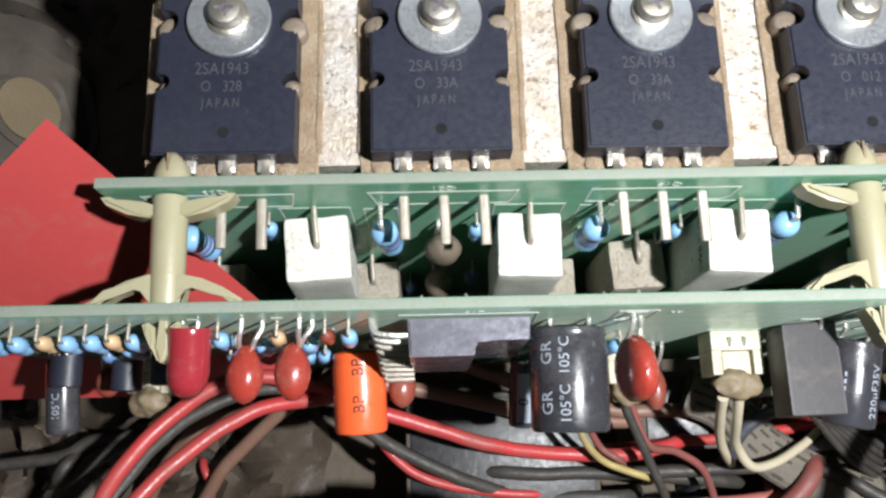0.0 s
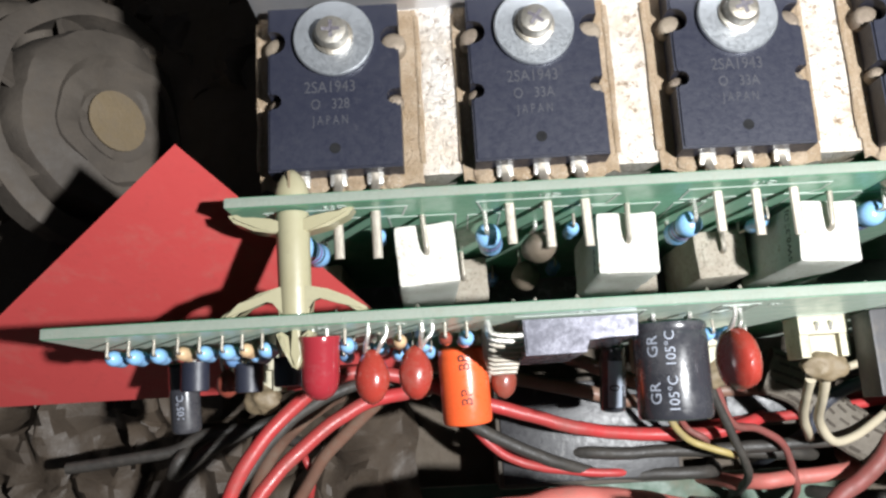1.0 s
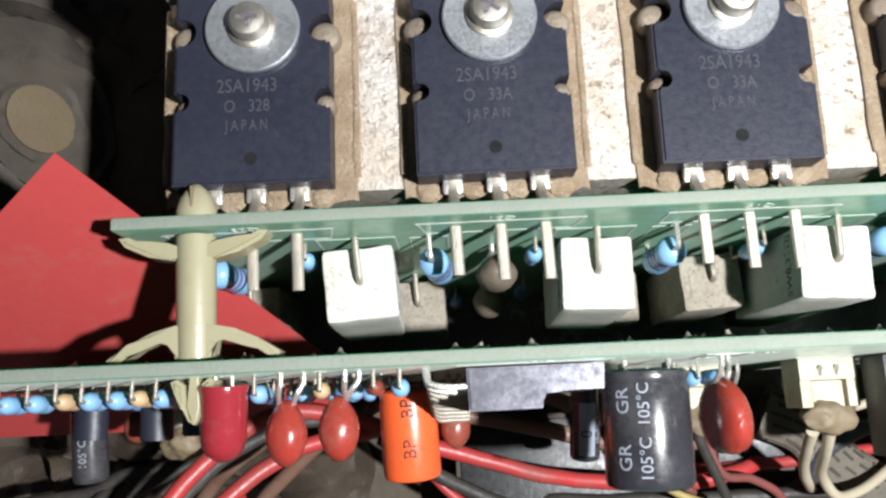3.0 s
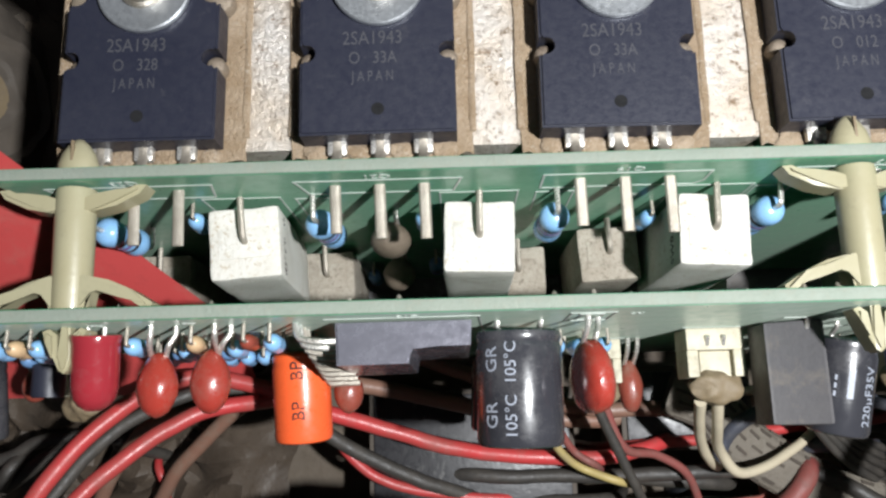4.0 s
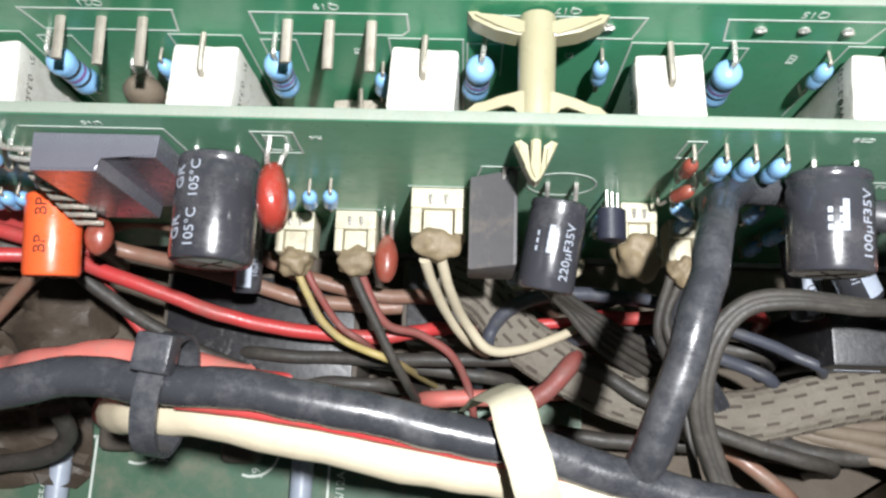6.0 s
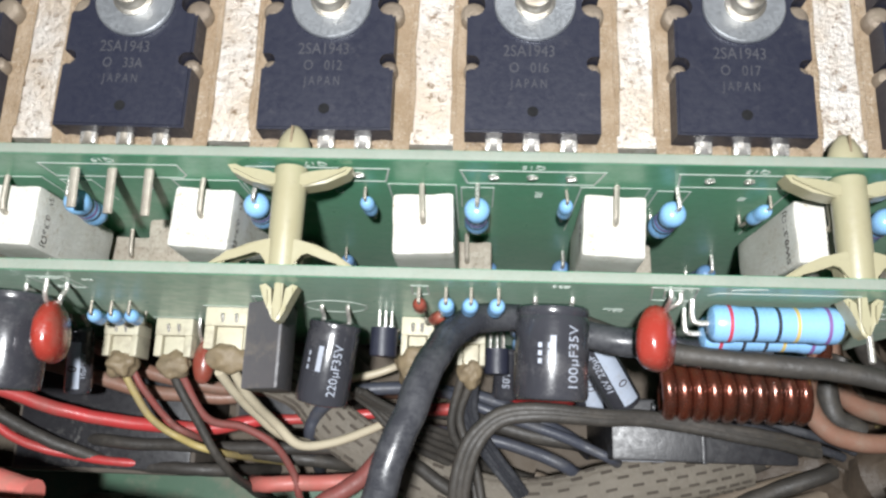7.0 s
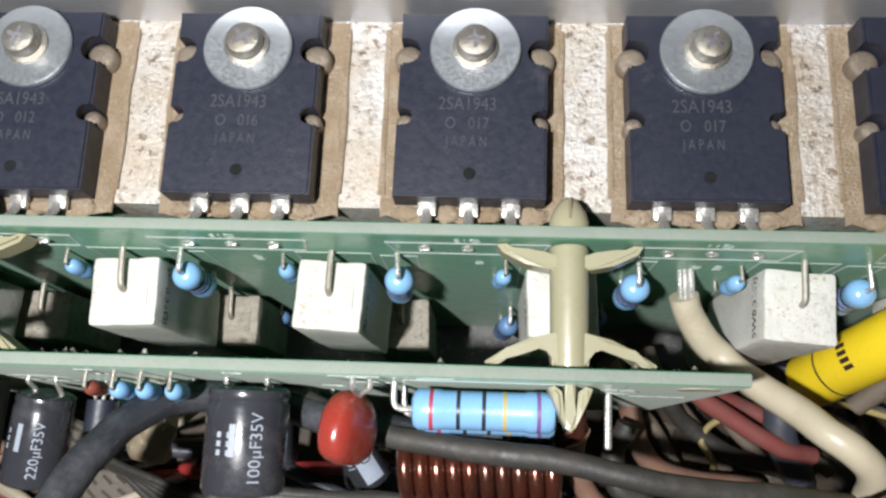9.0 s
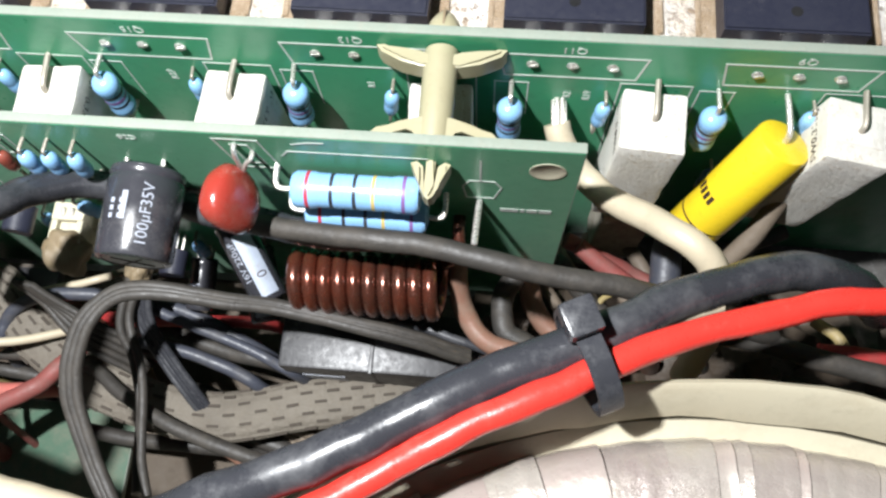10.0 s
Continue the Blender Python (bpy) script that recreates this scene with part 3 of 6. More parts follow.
half_watt = axial_resistor("resistor", "light blue metal film resistor on the rear board", 0.2, 1.0, BLUE, [BAND_BLACK, BAND_VIOLET, BAND_BLACK], "blue resistors of the rear board")
spread(half_watt, [(-0.72, Y1, -0.1, -10, 0), (2.22, Y1, 0.02, -6, 3), (5.45, Y1, 0.05, 2, 0), (8.38, Y1, 0.05, 5, -6), (11.78, Y1, 0.05, 0, 0), (14.78, Y1, 0.05, 4, 5), (18.05, Y1, -0.08, 0, 0), (21.07, Y1, -0.05, 0, 0), (24.2, Y1, 0, 3, 0)])
quarter_watt = axial_resistor("small_resistor", "small blue metal film resistor on the rear board", 0.115, 0.62, BLUE, [BAND_BLACK, BAND_BLACK], "small resistors of the rear board", 0.08)
spread(quarter_watt, [(0.55, Y1, -0.22, 3, 0), (3.66, Y1, -0.45, 0, 0), (6.88, Y1, -0.75, 6, 0), (10.03, Y1, -0.22, -3, 0), (13.15, Y1, -0.18, 0, 5), (16.26, Y1, -0.25, 8, 0), (19.47, Y1, -0.28, 4, 0), (22.5, Y1, -0.25, 0, 0)])
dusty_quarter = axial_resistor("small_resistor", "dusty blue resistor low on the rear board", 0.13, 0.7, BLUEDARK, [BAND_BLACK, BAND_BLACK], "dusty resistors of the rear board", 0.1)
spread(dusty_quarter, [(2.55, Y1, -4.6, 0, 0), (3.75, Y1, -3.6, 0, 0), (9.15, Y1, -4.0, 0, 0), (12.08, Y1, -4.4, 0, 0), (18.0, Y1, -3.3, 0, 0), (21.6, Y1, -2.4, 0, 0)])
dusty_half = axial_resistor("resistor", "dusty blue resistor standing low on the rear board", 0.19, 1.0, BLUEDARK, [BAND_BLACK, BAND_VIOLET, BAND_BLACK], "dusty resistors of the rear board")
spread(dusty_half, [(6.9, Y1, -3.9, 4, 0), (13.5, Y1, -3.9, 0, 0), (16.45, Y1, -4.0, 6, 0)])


def cement_resistor(name, label, w, d, h, mat, group, text=""):
    o = thing(name, label, "resistor", group)
    bm = box(bmesh.new(), (-w / 2, -0.10 - d, -0.14 - h), (w / 2, -0.10, -0.14), 0.07, 2)
    bmesh.ops.subdivide_edges(bm, edges=[e for e in bm.edges if e.calc_length() > 0.3], cuts=7, use_grid_fill=True)
    for v in bm.verts:
        v.co += 0.016 * noise.noise_vector(v.co * 2.2) + 0.009 * noise.noise_vector(v.co * 7.0)
    part("body", bm, mat, o)
    part("potting", box(bmesh.new(), (-0.5 * w + 0.13, -0.55 * d - 0.26, -0.16), (0.5 * w - 0.13, -0.55 * d + 0.16, -0.128), 0.015), mat, o)
    part("lead", tube(bmesh.new(), [(0, 0.05, 0), (0, -0.2, 0.0), (0.01, -0.08 - 0.45 * d, -0.02), (0.01, -0.10 - 0.5 * d, -0.2)], 0.045, 8, 4), DULLPIN, o)
    if text:
        letters("printing", text, 0.2, INK, o, Matrix.Translation((-w / 2 - 0.001, -0.1 - d / 2, -0.14 - 0.35)) @ pose(0, 0, 0, 90, 0, -90) @ pose(0, 0, 0, 0, 0, 180), depth=0.003)
        letters("printing", text, 0.2, INK, o, Matrix.Translation((w / 2 + 0.001, -0.1 - d / 2, -0.14 - 0.35)) @ pose(0, 0, 0, 90, 0, 90) @ pose(0, 0, 0, 0, 0, 180), depth=0.003)
    return o


white = cement_resistor("cement_resistor", "white ceramic cement resistor standing against the rear board", 0.95, 0.98, 2.6, CEMENT, "white cement resistors", "5W0.33ΩJ")
spread(white, [(1.25, Y1, 0.02, 2, 4), (4.43, Y1, 0.02, -1, -2), (7.55, Y1, 0.05, 0, -3), (10.93, Y1, 0.0, -1, 2), (13.88, Y1, 0.08, -2, -3), (17.0, Y1, 0.05, 0, 2), (20.17, Y1, 0.12, 1, -4), (23.1, Y1, 0.1, 8, -6)])
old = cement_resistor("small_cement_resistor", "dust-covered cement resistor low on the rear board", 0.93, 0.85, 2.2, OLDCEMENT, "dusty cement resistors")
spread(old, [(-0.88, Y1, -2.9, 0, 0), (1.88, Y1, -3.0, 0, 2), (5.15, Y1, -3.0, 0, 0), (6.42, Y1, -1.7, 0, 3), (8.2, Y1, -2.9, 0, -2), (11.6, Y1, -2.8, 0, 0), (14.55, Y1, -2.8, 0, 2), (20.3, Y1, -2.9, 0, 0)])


def dipped_disc(name, label, centre, size, mat, leads, group="", face=Y1, tilt=(0, 0, 0), category="capacitor", wire=TIN, square=1.0):
    """A dip-coated capacitor: a flattened rounded body, pear-shaped towards its two leads, which end in the board's face."""
    o = thing(name, label, category, group)
    bm = bmesh.new()
    bmesh.ops.create_uvsphere(bm, u_segments=20, v_segments=14, radius=1.0)
    turn = Euler([radians(a) for a in tilt]).to_matrix()
    for v in bm.verts:
        q = Vector(math.copysign(abs(c) ** square, c) for c in v.co)
        neck = 1 - 0.28 * max(0.0, q.y) ** 1.5
        q.x, q.z = q.x * neck, q.z * neck
        bump_ = 1 + 0.05 * noise.noise(q * 2.3 + Vector(centre))
        v.co = Vector(centre) + turn @ Vector((q.x * size[0], q.y * size[1], q.z * size[2])) * bump_
    part("body", bm, mat, o)
    for x, z in leads:
        side = 0.35 * size[0] * (1 if x > centre[0] else -1)
        top = Vector(centre) + turn @ Vector((side, size[1] * 0.82, 0))
        mid = (top + Vector((x, face, z))) / 2 + Vector((0, -0.05, 0.06))
        part("lead", tube(bmesh.new(), [(x, face + 0.05, z), (x, face - 0.1, z), mid, top, top + Vector((0, -0.1, 0))], 0.035, 8, 4), wire, o)
    return o


dipped_disc("ceramic_capacitor", "dusty brown dipped capacitor on the rear board", (3.15, -1.36, -1.2), (0.30, 0.27, 0.42), TANW, [(3.08, -0.8), (3.25, -0.9)], "dusty dipped capacitors")
dipped_disc("ceramic_capacitor", "dusty brown dipped capacitor on the rear board", (3.12, -1.46, -3.4), (0.28, 0.3, 0.36), TANW, [(3.0, -3.1), (3.25, -3.1)], "dusty dipped capacitors")

# outlines printed round the parts of the rear board
for x, w in ((1.25, 0.52), (4.43, 0.52), (7.55, 0.52), (10.93, 0.52), (13.88, 0.52), (17.0, 0.52), (20.17, 0.52), (23.1, 0.52)):
    part("silkscreen", print_line(bmesh.new(), [(x - w, -2.4), (x - w, -0.02), (x + w, -0.02), (x + w, -2.4)], Y1, 0.025), SILK, board_rear, smooth=False)
for x in (2.22, 5.45, 8.38, 11.78, 14.78, 18.05, 21.07):
    part("silkscreen", print_line(bmesh.new(), [(x - 0.25, -1.1), (x - 0.25, -0.12), (x + 0.25, -0.12), (x + 0.25, -1.1)], Y1, 0.022), SILK, board_rear, smooth=False)
for x, word in ((6.55, "R2"), (9.6, "C5"), (12.75, "R27"), (15.9, "R1"), (18.9, "R2"), (19.2, "R19")):
    letters("silkscreen", word, 0.17, SILK, board_rear, Matrix.Translation((x, Y1 - 0.002, -0.42)) @ pose(0, 0, 0, 90, 0, 0) @ pose(0, 0, 0, 0, 0, 90))

yellow = thing("film_capacitor", "large yellow axial film capacitor beside a white cement resistor", "capacitor")
start, end = Vector((22.1, -1.62, -0.35)), Vector((21.15, -2.35, -2.75))
part("body", spun(bmesh.new(), [(0, 0), (0, 0.36), (0.03, 0.42), (0.08, 0.44), (2.5, 0.44), (2.58, 0.42), (2.6, 0.36), (2.6, 0)], start, end - start, 32), YELLOW, yellow)
part("lead", tube(bmesh.new(), [(22.07, Y1 + 0.05, -0.1), (22.08, -1.3, -0.1), (22.1, -1.6, -0.2), start + (end - start) * 0.05], 0.045, 8, 4), TIN, yellow)
part("band", spun(bmesh.new(), [(0, 0.43), (0, 0.443), (0.035, 0.443), (0.035, 0.43)], start + (end - start) * 0.72, end - start, 32), INK, yellow, "thin dark printed ring")
bm = bmesh.new()
for k in range(4):
    box(bm, (0.0 + 0.11 * k, -0.05, 0.0), (0.07 + 0.11 * k, 0.12, 0.004), 0)
wrapped(part("printing", bm, INK, yellow, "row of dark printed bars", False), start + (end - start) * 0.5, end - start, 0.441)


# ---- parts of the front board ----
def radial_capacitor(name, label, start, end, r, mat, marks=(), stripe=None, turn_=0.0, legs=0.2):
    """A can on two legs, away from the board; marks are rows of (text, along, round, size, material)."""
    o = thing(name, label, "capacitor", "electrolytic capacitors")
    start, end = Vector(start), Vector(end)
    way, L = (end - start).normalized(), (end - start).length
    part("sleeve", spun(bmesh.new(), [(0.0, 0), (0.0, r * 0.86), (0.03, r * 0.97), (0.10, r), (0.16, r * 0.95), (0.24, r), (L - 0.08, r), (L - 0.02, r * 0.96), (L, r * 0.88), (L, r * 0.8)], start, way, 36), mat, o)
    part("can_end", spun(bmesh.new(), [(0, r * 0.86), (0.012, r * 0.8), (0.012, 0)], start + way * (L - 0.02), way, 36), ALU, o, "bare aluminium end with a cross vent")
    a, b = ring_frame(way)
    vent = bmesh.new()
    for d in (a, b):
        q = start + way * (L - 0.004)
        rod(vent, q - d * r * 0.6, q + d * r * 0.6, 0.012, 6)
    part("vent", vent, INK, o)
    for k in (-1, 1):
        side = way.cross(Vector((0, 0, 1))).normalized() * (0.5 * r * k)
        p = start + side
        part("lead", tube(bmesh.new(), [(p.x, Y2 + 0.05, p.z + legs), (p.x, Y2 - 0.06, p.z + legs), p - way * 0.04, p + way * 0.05], 0.035, 8, 3), TIN, o)
    if stripe:
        bm = bmesh.new()
        at, w, m = stripe
        n_ = 6
        for i in range(n_):
            box(bm, (at + w * i / n_, 0.26, 0.001), (at + w * (i + 1) / n_, L - 0.1, 0.004), 0)
        wrapped(part("stripe", bm, m, o, "pale polarity stripe", False), start, way, r)
    for text, along, around, size, m in marks:
        ob = letters("printing", text, size, m, o, Matrix.Translation((around, along, 0.003)) @ pose(0, 0, 0, 0, 0, turn_), depth=0.002)
        wrapped(ob, start, way, r)
    return o


radial_capacitor("capacitor", "orange bipolar electrolytic capacitor above red wires", (1.76, -2.92, -1.62), (1.80, -4.20, -1.80), 0.42, ORANGE,
                 [("BP", 0.25, -0.02, 0.26, INK), ("BP", 0.82, -0.02, 0.26, INK)], turn_=-90)
radial_capacitor("capacitor", "tall dark electrolytic capacitor with pale print", (4.86, -2.86, 0.0), (4.84, -4.30, -0.06), 0.545, SLEEVE,
                 [("GR", 0.38, 0.40, 0.24, PALEINK), ("105°C", 0.42, 0.14, 0.2, PALEINK), ("GR", 1.05, 0.40, 0.24, PALEINK), ("105°C", 1.06, 0.14, 0.2, PALEINK)], turn_=-90)
radial_capacitor("capacitor", "dark electrolytic capacitor leaning beside a grey block", (9.55, -2.98, -1.12), (9.34, -4.27, -1.36), 0.42, SLEEVE,
                 [("220µF35V", 0.75, -0.22, 0.2, PALEINK)], turn_=-90)
radial_capacitor("capacitor", "large dark electrolytic capacitor above a looped cable", (12.92, -2.86, 0.02), (12.90, -4.20, -0.1), 0.535, SLEEVE,
                 [("100µF35V", 0.75, -0.28, 0.22, PALEINK)], turn_=-90)
radial_capacitor("capacitor", "slim black electrolytic capacitor at the board's end", (-3.12, -2.9, -2.0), (-3.10, -4.08, -2.2), 0.26, SLEEVE,
                 [("105°C", 0.75, 0.0, 0.17, PALEINK)], turn_=-90)
radial_capacitor("capacitor", "slim black electrolytic capacitor with a pale stripe", (4.55, -2.95, -2.75), (4.5, -4.12, -3.05), 0.24, SLEEVE, [("0", 0.75, 0.0, 0.26, INK), ("10µF50V", 0.7, -0.19, 0.13, PALEINK)], (-0.13, 0.26, STRIPE), -90)
radial_capacitor("capacitor", "black electrolytic capacitor lying beside the coil", (13.6, -2.95, -1.7), (14.35, -4.1, -2.2), 0.3, SLEEVE, [("16V 220µF", 0.7, 0.16, 0.17, PALEINK), ("0", 1.0, -0.1, 0.24, INK)], (-0.22, 0.3, STRIPE), -90)
radial_capacitor("capacitor", "black electrolytic capacitor low behind the coil", (13.7, -2.95, -3.0), (14.0, -4.2, -3.4), 0.3, SLEEVE, [("0", 0.8, 0.0, 0.24, INK)], (-0.15, 0.3, STRIPE), -90)
radial_capacitor("capacitor", "small dark capacitor under the looped cable", (12.45, -2.95, -3.9), (12.4, -3.9, -4.2), 0.26, SLEEVE, [("50V", 0.6, 0.0, 0.2, PALEINK)], None, -90)

def logo_bars(start, end, r, along, around, owner):
    bm = bmesh.new()
    for k in range(3):
        box(bm, (around, along + 0.11 * k, 0.001), (around + 0.19, along + 0.07 + 0.11 * k, 0.005), 0)
    box(bm, (around - 0.06, along - 0.1, 0.001), (around + 0.02, along + 0.3, 0.004), 0)
    wrapped(part("logo", bm, PALEINK, owner, "plain pale bars of a maker's mark", False), start, Vector(end) - Vector(start), r)


cans = [o for o in bpy.data.objects if o.name.startswith("capacitor") and o.parent is None]
logo_bars((9.55, -2.98, -1.12), (9.34, -4.27, -1.36), 0.42, 0.5, 0.08, cans[2])
logo_bars((12.92, -2.86, 0.02), (12.90, -4.20, -0.1), 0.535, 0.55, 0.05, cans[3])

dipped_disc("film_capacitor", "red dipped film capacitor on bare leads", (0.43, -3.45, 0.45), (0.25, 0.40, 0.22), REDCAP, [(0.42, 0.72), (0.66, 0.55)], "red dipped capacitors", Y2)
dipped_disc("film_capacitor", "red dipped film capacitor on bare leads", (1.05, -3.42, 0.36), (0.25, 0.40, 0.22), REDCAP, [(1.18, 0.70), (1.32, 0.52)], "red dipped capacitors", Y2)
dipped_disc("film_capacitor", "small brown-red dipped capacitor beside the orange one", (2.45, -3.50, -1.82), (0.22, 0.33, 0.2), BROWNCAP, [(2.38, -1.5), (2.53, -1.5)], "red dipped capacitors", Y2)
dipped_disc("film_capacitor", "glossy red dipped capacitor beside the tall dark one", (5.70, -3.48, 0.36), (0.215, 0.45, 0.47), REDCAP, [(5.66, 0.62), (5.82, 0.36)], "red dipped capacitors", Y2, (0, 10, 4), square=0.78)
dipped_disc("film_capacitor", "glossy red dipped capacitor beside a large blue resistor", (14.32, -3.34, 0.40), (0.25, 0.46, 0.48), REDCAP, [(14.42, 0.92), (14.6, 0.7)], "red dipped capacitors", Y2, (0, -22, -5), square=0.68)
dipped_disc("film_capacitor", "small brown dipped capacitor low on the board", (6.85, -3.5, -2.9), (0.2, 0.42, 0.2), BROWNCAP, [(6.8, -2.6), (6.95, -2.6)], "red dipped capacitors", Y2)
dipped_disc("film_capacitor", "small dark red capacitor below the board's end", (-2.3, -3.3, -1.9), (0.2, 0.25, 0.2), BROWNCAP, [(-2.35, -1.7), (-2.2, -1.7)], "red dipped capacitors", Y2)

led = thing("led", "large red indicator lamp lens on the front board", "led")
part("lens", spun(bmesh.new(), [(0, 0), (0, 0.29), (0.04, 0.30), (0.10, 0.285), (0.62, 0.275), (0.76, 0.25), (0.85, 0.19), (0.91, 0.10), (0.925, 0)], (-0.28, -2.84, 0.62), (-0.04, -1, -0.16), 28), LED, led)
for a in (-0.1, 0.1):
    part("lead", rod(bmesh.new(), (-0.28 + a, Y2 + 0.05, 0.62), (-0.28 + a, -2.86, 0.62), 0.03, 8), TIN, led)

# rows of small resistors along the top of the front board
row_blue = axial_resistor("small_resistor", "small blue resistor in a row on the front board", 0.115, 0.6, BLUE, [BAND_BLACK, BAND_BLACK, BAND_BLACK], "resistors of the front board", 0.1)
spread(row_blue, [(-3.37, Y2, 0.50, 0, 0), (-3.06, Y2, 0.50, 0, 0), (-2.69, Y2, 0.52, 4, 0), (-2.03, Y2, 0.52, 0, 0), (-1.70, Y2, 0.53, -3, 0), (-1.12, Y2, 0.54, 0, 0), (-1.44, Y2, -0.2, 0, 0), (0.49, Y2, -0.2, 0, 0), (1.18, Y2, -0.1, 4, 0),
                  (0.07, Y2, 0.55, 0, 0), (1.82, Y2, 0.6, 3, 0), (0.72, Y2, -1.5, 8, 0), (0.98, Y2, -1.5, 6, 0), (1.24, Y2, -1.5, 8, 0),
                  (5.53, Y2, -1.05, 8, 0), (5.86, Y2, -1.05, 8, 0), (6.18, Y2, -1.0, 8, 0), (11.38, Y2, 0.72, 0, 0), (11.73, Y2, 0.73, 3, 0), (12.11, Y2, 0.73, 4, 0),
                  (10.3, Y2, -1.9, 0, 0), (10.7, Y2, -2.3, 20, 0), (11.2, Y2, -1.2, -35, 0), (11.6, Y2, -1.8, 0, 0), (10.15, Y2, -3.4, 0, 0), (12.6, Y2, -2.9, 0, 0), (13.3, Y2, -2.5, 5, 0), (13.2, Y2, -3.3, 0, 0)])
row_tan = axial_resistor("small_resistor", "small tan carbon resistor in a row on the front board", 0.105, 0.58, TAN, [BAND_BLACK, BAND_RED], "resistors of the front board", 0.1)
spread(row_tan, [(-2.34, Y2, 0.53, 0, 0), (-1.41, Y2, 0.54, 0, 0), (0.86, Y2, 0.58, 5, 0)])
row_dark = axial_resistor("small_resistor", "small dark red-brown diode in a row on the front board", 0.1, 0.5, BROWNCAP, [BAND_BLACK], "resistors of the front board", 0.1)
spread(row_dark, [(1.51, Y2, 0.62, 0, 0), (11.0, Y2, 0.66, 0, 0), (11.3, Y2, -0.4, 20, 0)])
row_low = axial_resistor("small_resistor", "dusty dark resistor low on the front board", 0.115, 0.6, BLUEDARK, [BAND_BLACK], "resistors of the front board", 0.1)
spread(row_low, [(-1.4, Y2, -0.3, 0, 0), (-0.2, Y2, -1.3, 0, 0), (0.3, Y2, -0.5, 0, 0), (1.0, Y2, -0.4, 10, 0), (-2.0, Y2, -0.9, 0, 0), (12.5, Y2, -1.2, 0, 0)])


def small_transistor(at, yaw=0.0, mat=EPOXY):
    o = thing("small_transistor", "small black plastic transistor on three leads", "transistor", "small transistors", at=at, turn=(0, yaw, 0))
    out = [(0.23 * math.cos(a), 0.2 * math.sin(a)) for a in [radians(-30 + 24 * k) for k in range(11)]]
    bm = slab(bmesh.new(), [(x, z) for x, z in out], 0, 0.46, 0.02)
    bmesh.ops.rotate(bm, verts=bm.verts, cent=(0, 0, 0), matrix=Matrix.Rotation(radians(90), 3, "X"))
    part("body", bm, mat, o)
    for a in (-0.12, 0, 0.12):
        part("lead", rod(bmesh.new(), (a, 0.4, 0.02), (a, -0.02, 0.02), 0.025, 6), TIN, o)
    return o


for at, yaw in (((-2.55, -3.0, -0.9), 0), ((-1.75, -3.05, -1.2), 20), ((-1.05, -3.0, -0.9), 0), ((10.32, -3.05, -1.3), 40), ((12.2, -3.1, -3.1), 0)):
    small_transistor(at, yaw)

sip = thing("hybrid_module", "stepped glossy grey module standing on the front board", "module")
bm = slab(bmesh.new(), [(2.62, -2.79), (2.64, -3.30), (3.50, -3.29), (3.53, -3.10), (4.24, -3.09), (4.26, -2.79)], -1.5, 0.68, 0.025)
part("case", bm, SILVERBOX, sip)
for k in range(9):
    # the top two pins get brighter metal: the light they catch, put into colour
    part("pin", tube(bmesh.new(), [(2.66, -3.0 - 0.05 * k, 0.60 - 0.26 * k), (2.42, -3.0 - 0.05 * k, 0.62 - 0.26 * k), (2.18, -2.95 - 0.05 * k, 0.60 - 0.26 * k), (2.12, Y2, 0.58 - 0.26 * k)], 0.040, 6, 3, 0.6), TIN if k < 2 else DULLPIN, sip)


def connector(label, x0, x1, z, lump=1.0):
    """A cream header on the board: a back, a floor and two cheeks round a plug, with a lump of glue over the wires."""
    o = thing("wire_connector", label, "connector", "cream connectors")
    w = x1 - x0
    part("header", box(bmesh.new(), (x0, -3.08, z - 0.62), (x1, Y2 - 0.005, z), 0.025), CREAM, o)
    for a, b in ((x0, x0 + 0.2 * w), (x1 - 0.2 * w, x1)):
        part("cheek", box(bmesh.new(), (a, -3.46, z - 0.62), (b, -3.075, z - 0.02), 0.025), CREAM, o)
    part("header_floor", box(bmesh.new(), (x0 + 0.19 * w, -3.44, z - 0.62), (x1 - 0.19 * w, -3.075, z - 0.48), 0.02), CREAM, o)
    part("plug", box(bmesh.new(), (x0 + 0.23 * w, -3.62, z - 0.50), (x1 - 0.23 * w, -3.085, z - 0.09), 0.03), CREAM, o)
    for k in range(2):
        part("pin", rod(bmesh.new(), (x0 + (0.36 + 0.28 * k) * w, -3.05, z - 0.05), (x0 + (0.36 + 0.28 * k) * w, -2.88, z + 0.05), 0.035, 8), TIN, o)
    g = bmesh.new()
    bmesh.ops.create_icosphere(g, subdivisions=4, radius=1.0)
    for v in g.verts:
        q = v.co * (1 + 0.30 * noise.noise(v.co * 1.6 + Vector((x0, 0, z))) + 0.06 * noise.noise(v.co * 4.0 + Vector((z, x0, 0))))
        v.co = Vector(((x0 + x1) / 2 + q.x * 0.45 * w * lump, -3.58 + q.y * 0.27 * lump, z - 0.22 + q.z * 0.26 * lump))
    part("glue", g, GLUE, o, "lump of dusty brown glue")
    return o


connector("cream two-pin connector with yellow and orange wires", 4.98, 5.62, -2.75)
connector("cream two-pin connector with dark wires", 6.0, 6.68, -2.6)
connector("cream two-pin connector with ivory wires", 7.35, 8.17, -1.28)
connector("cream connector behind a bundle of black wires", 11.48, 11.98, -2.6)
connector("cream connector with a large lump of yellowed glue", 10.55, 11.1, -1.75, 1.45)
connector("dusty cream connector below the board's end", -2.2, -1.5, -2.4)

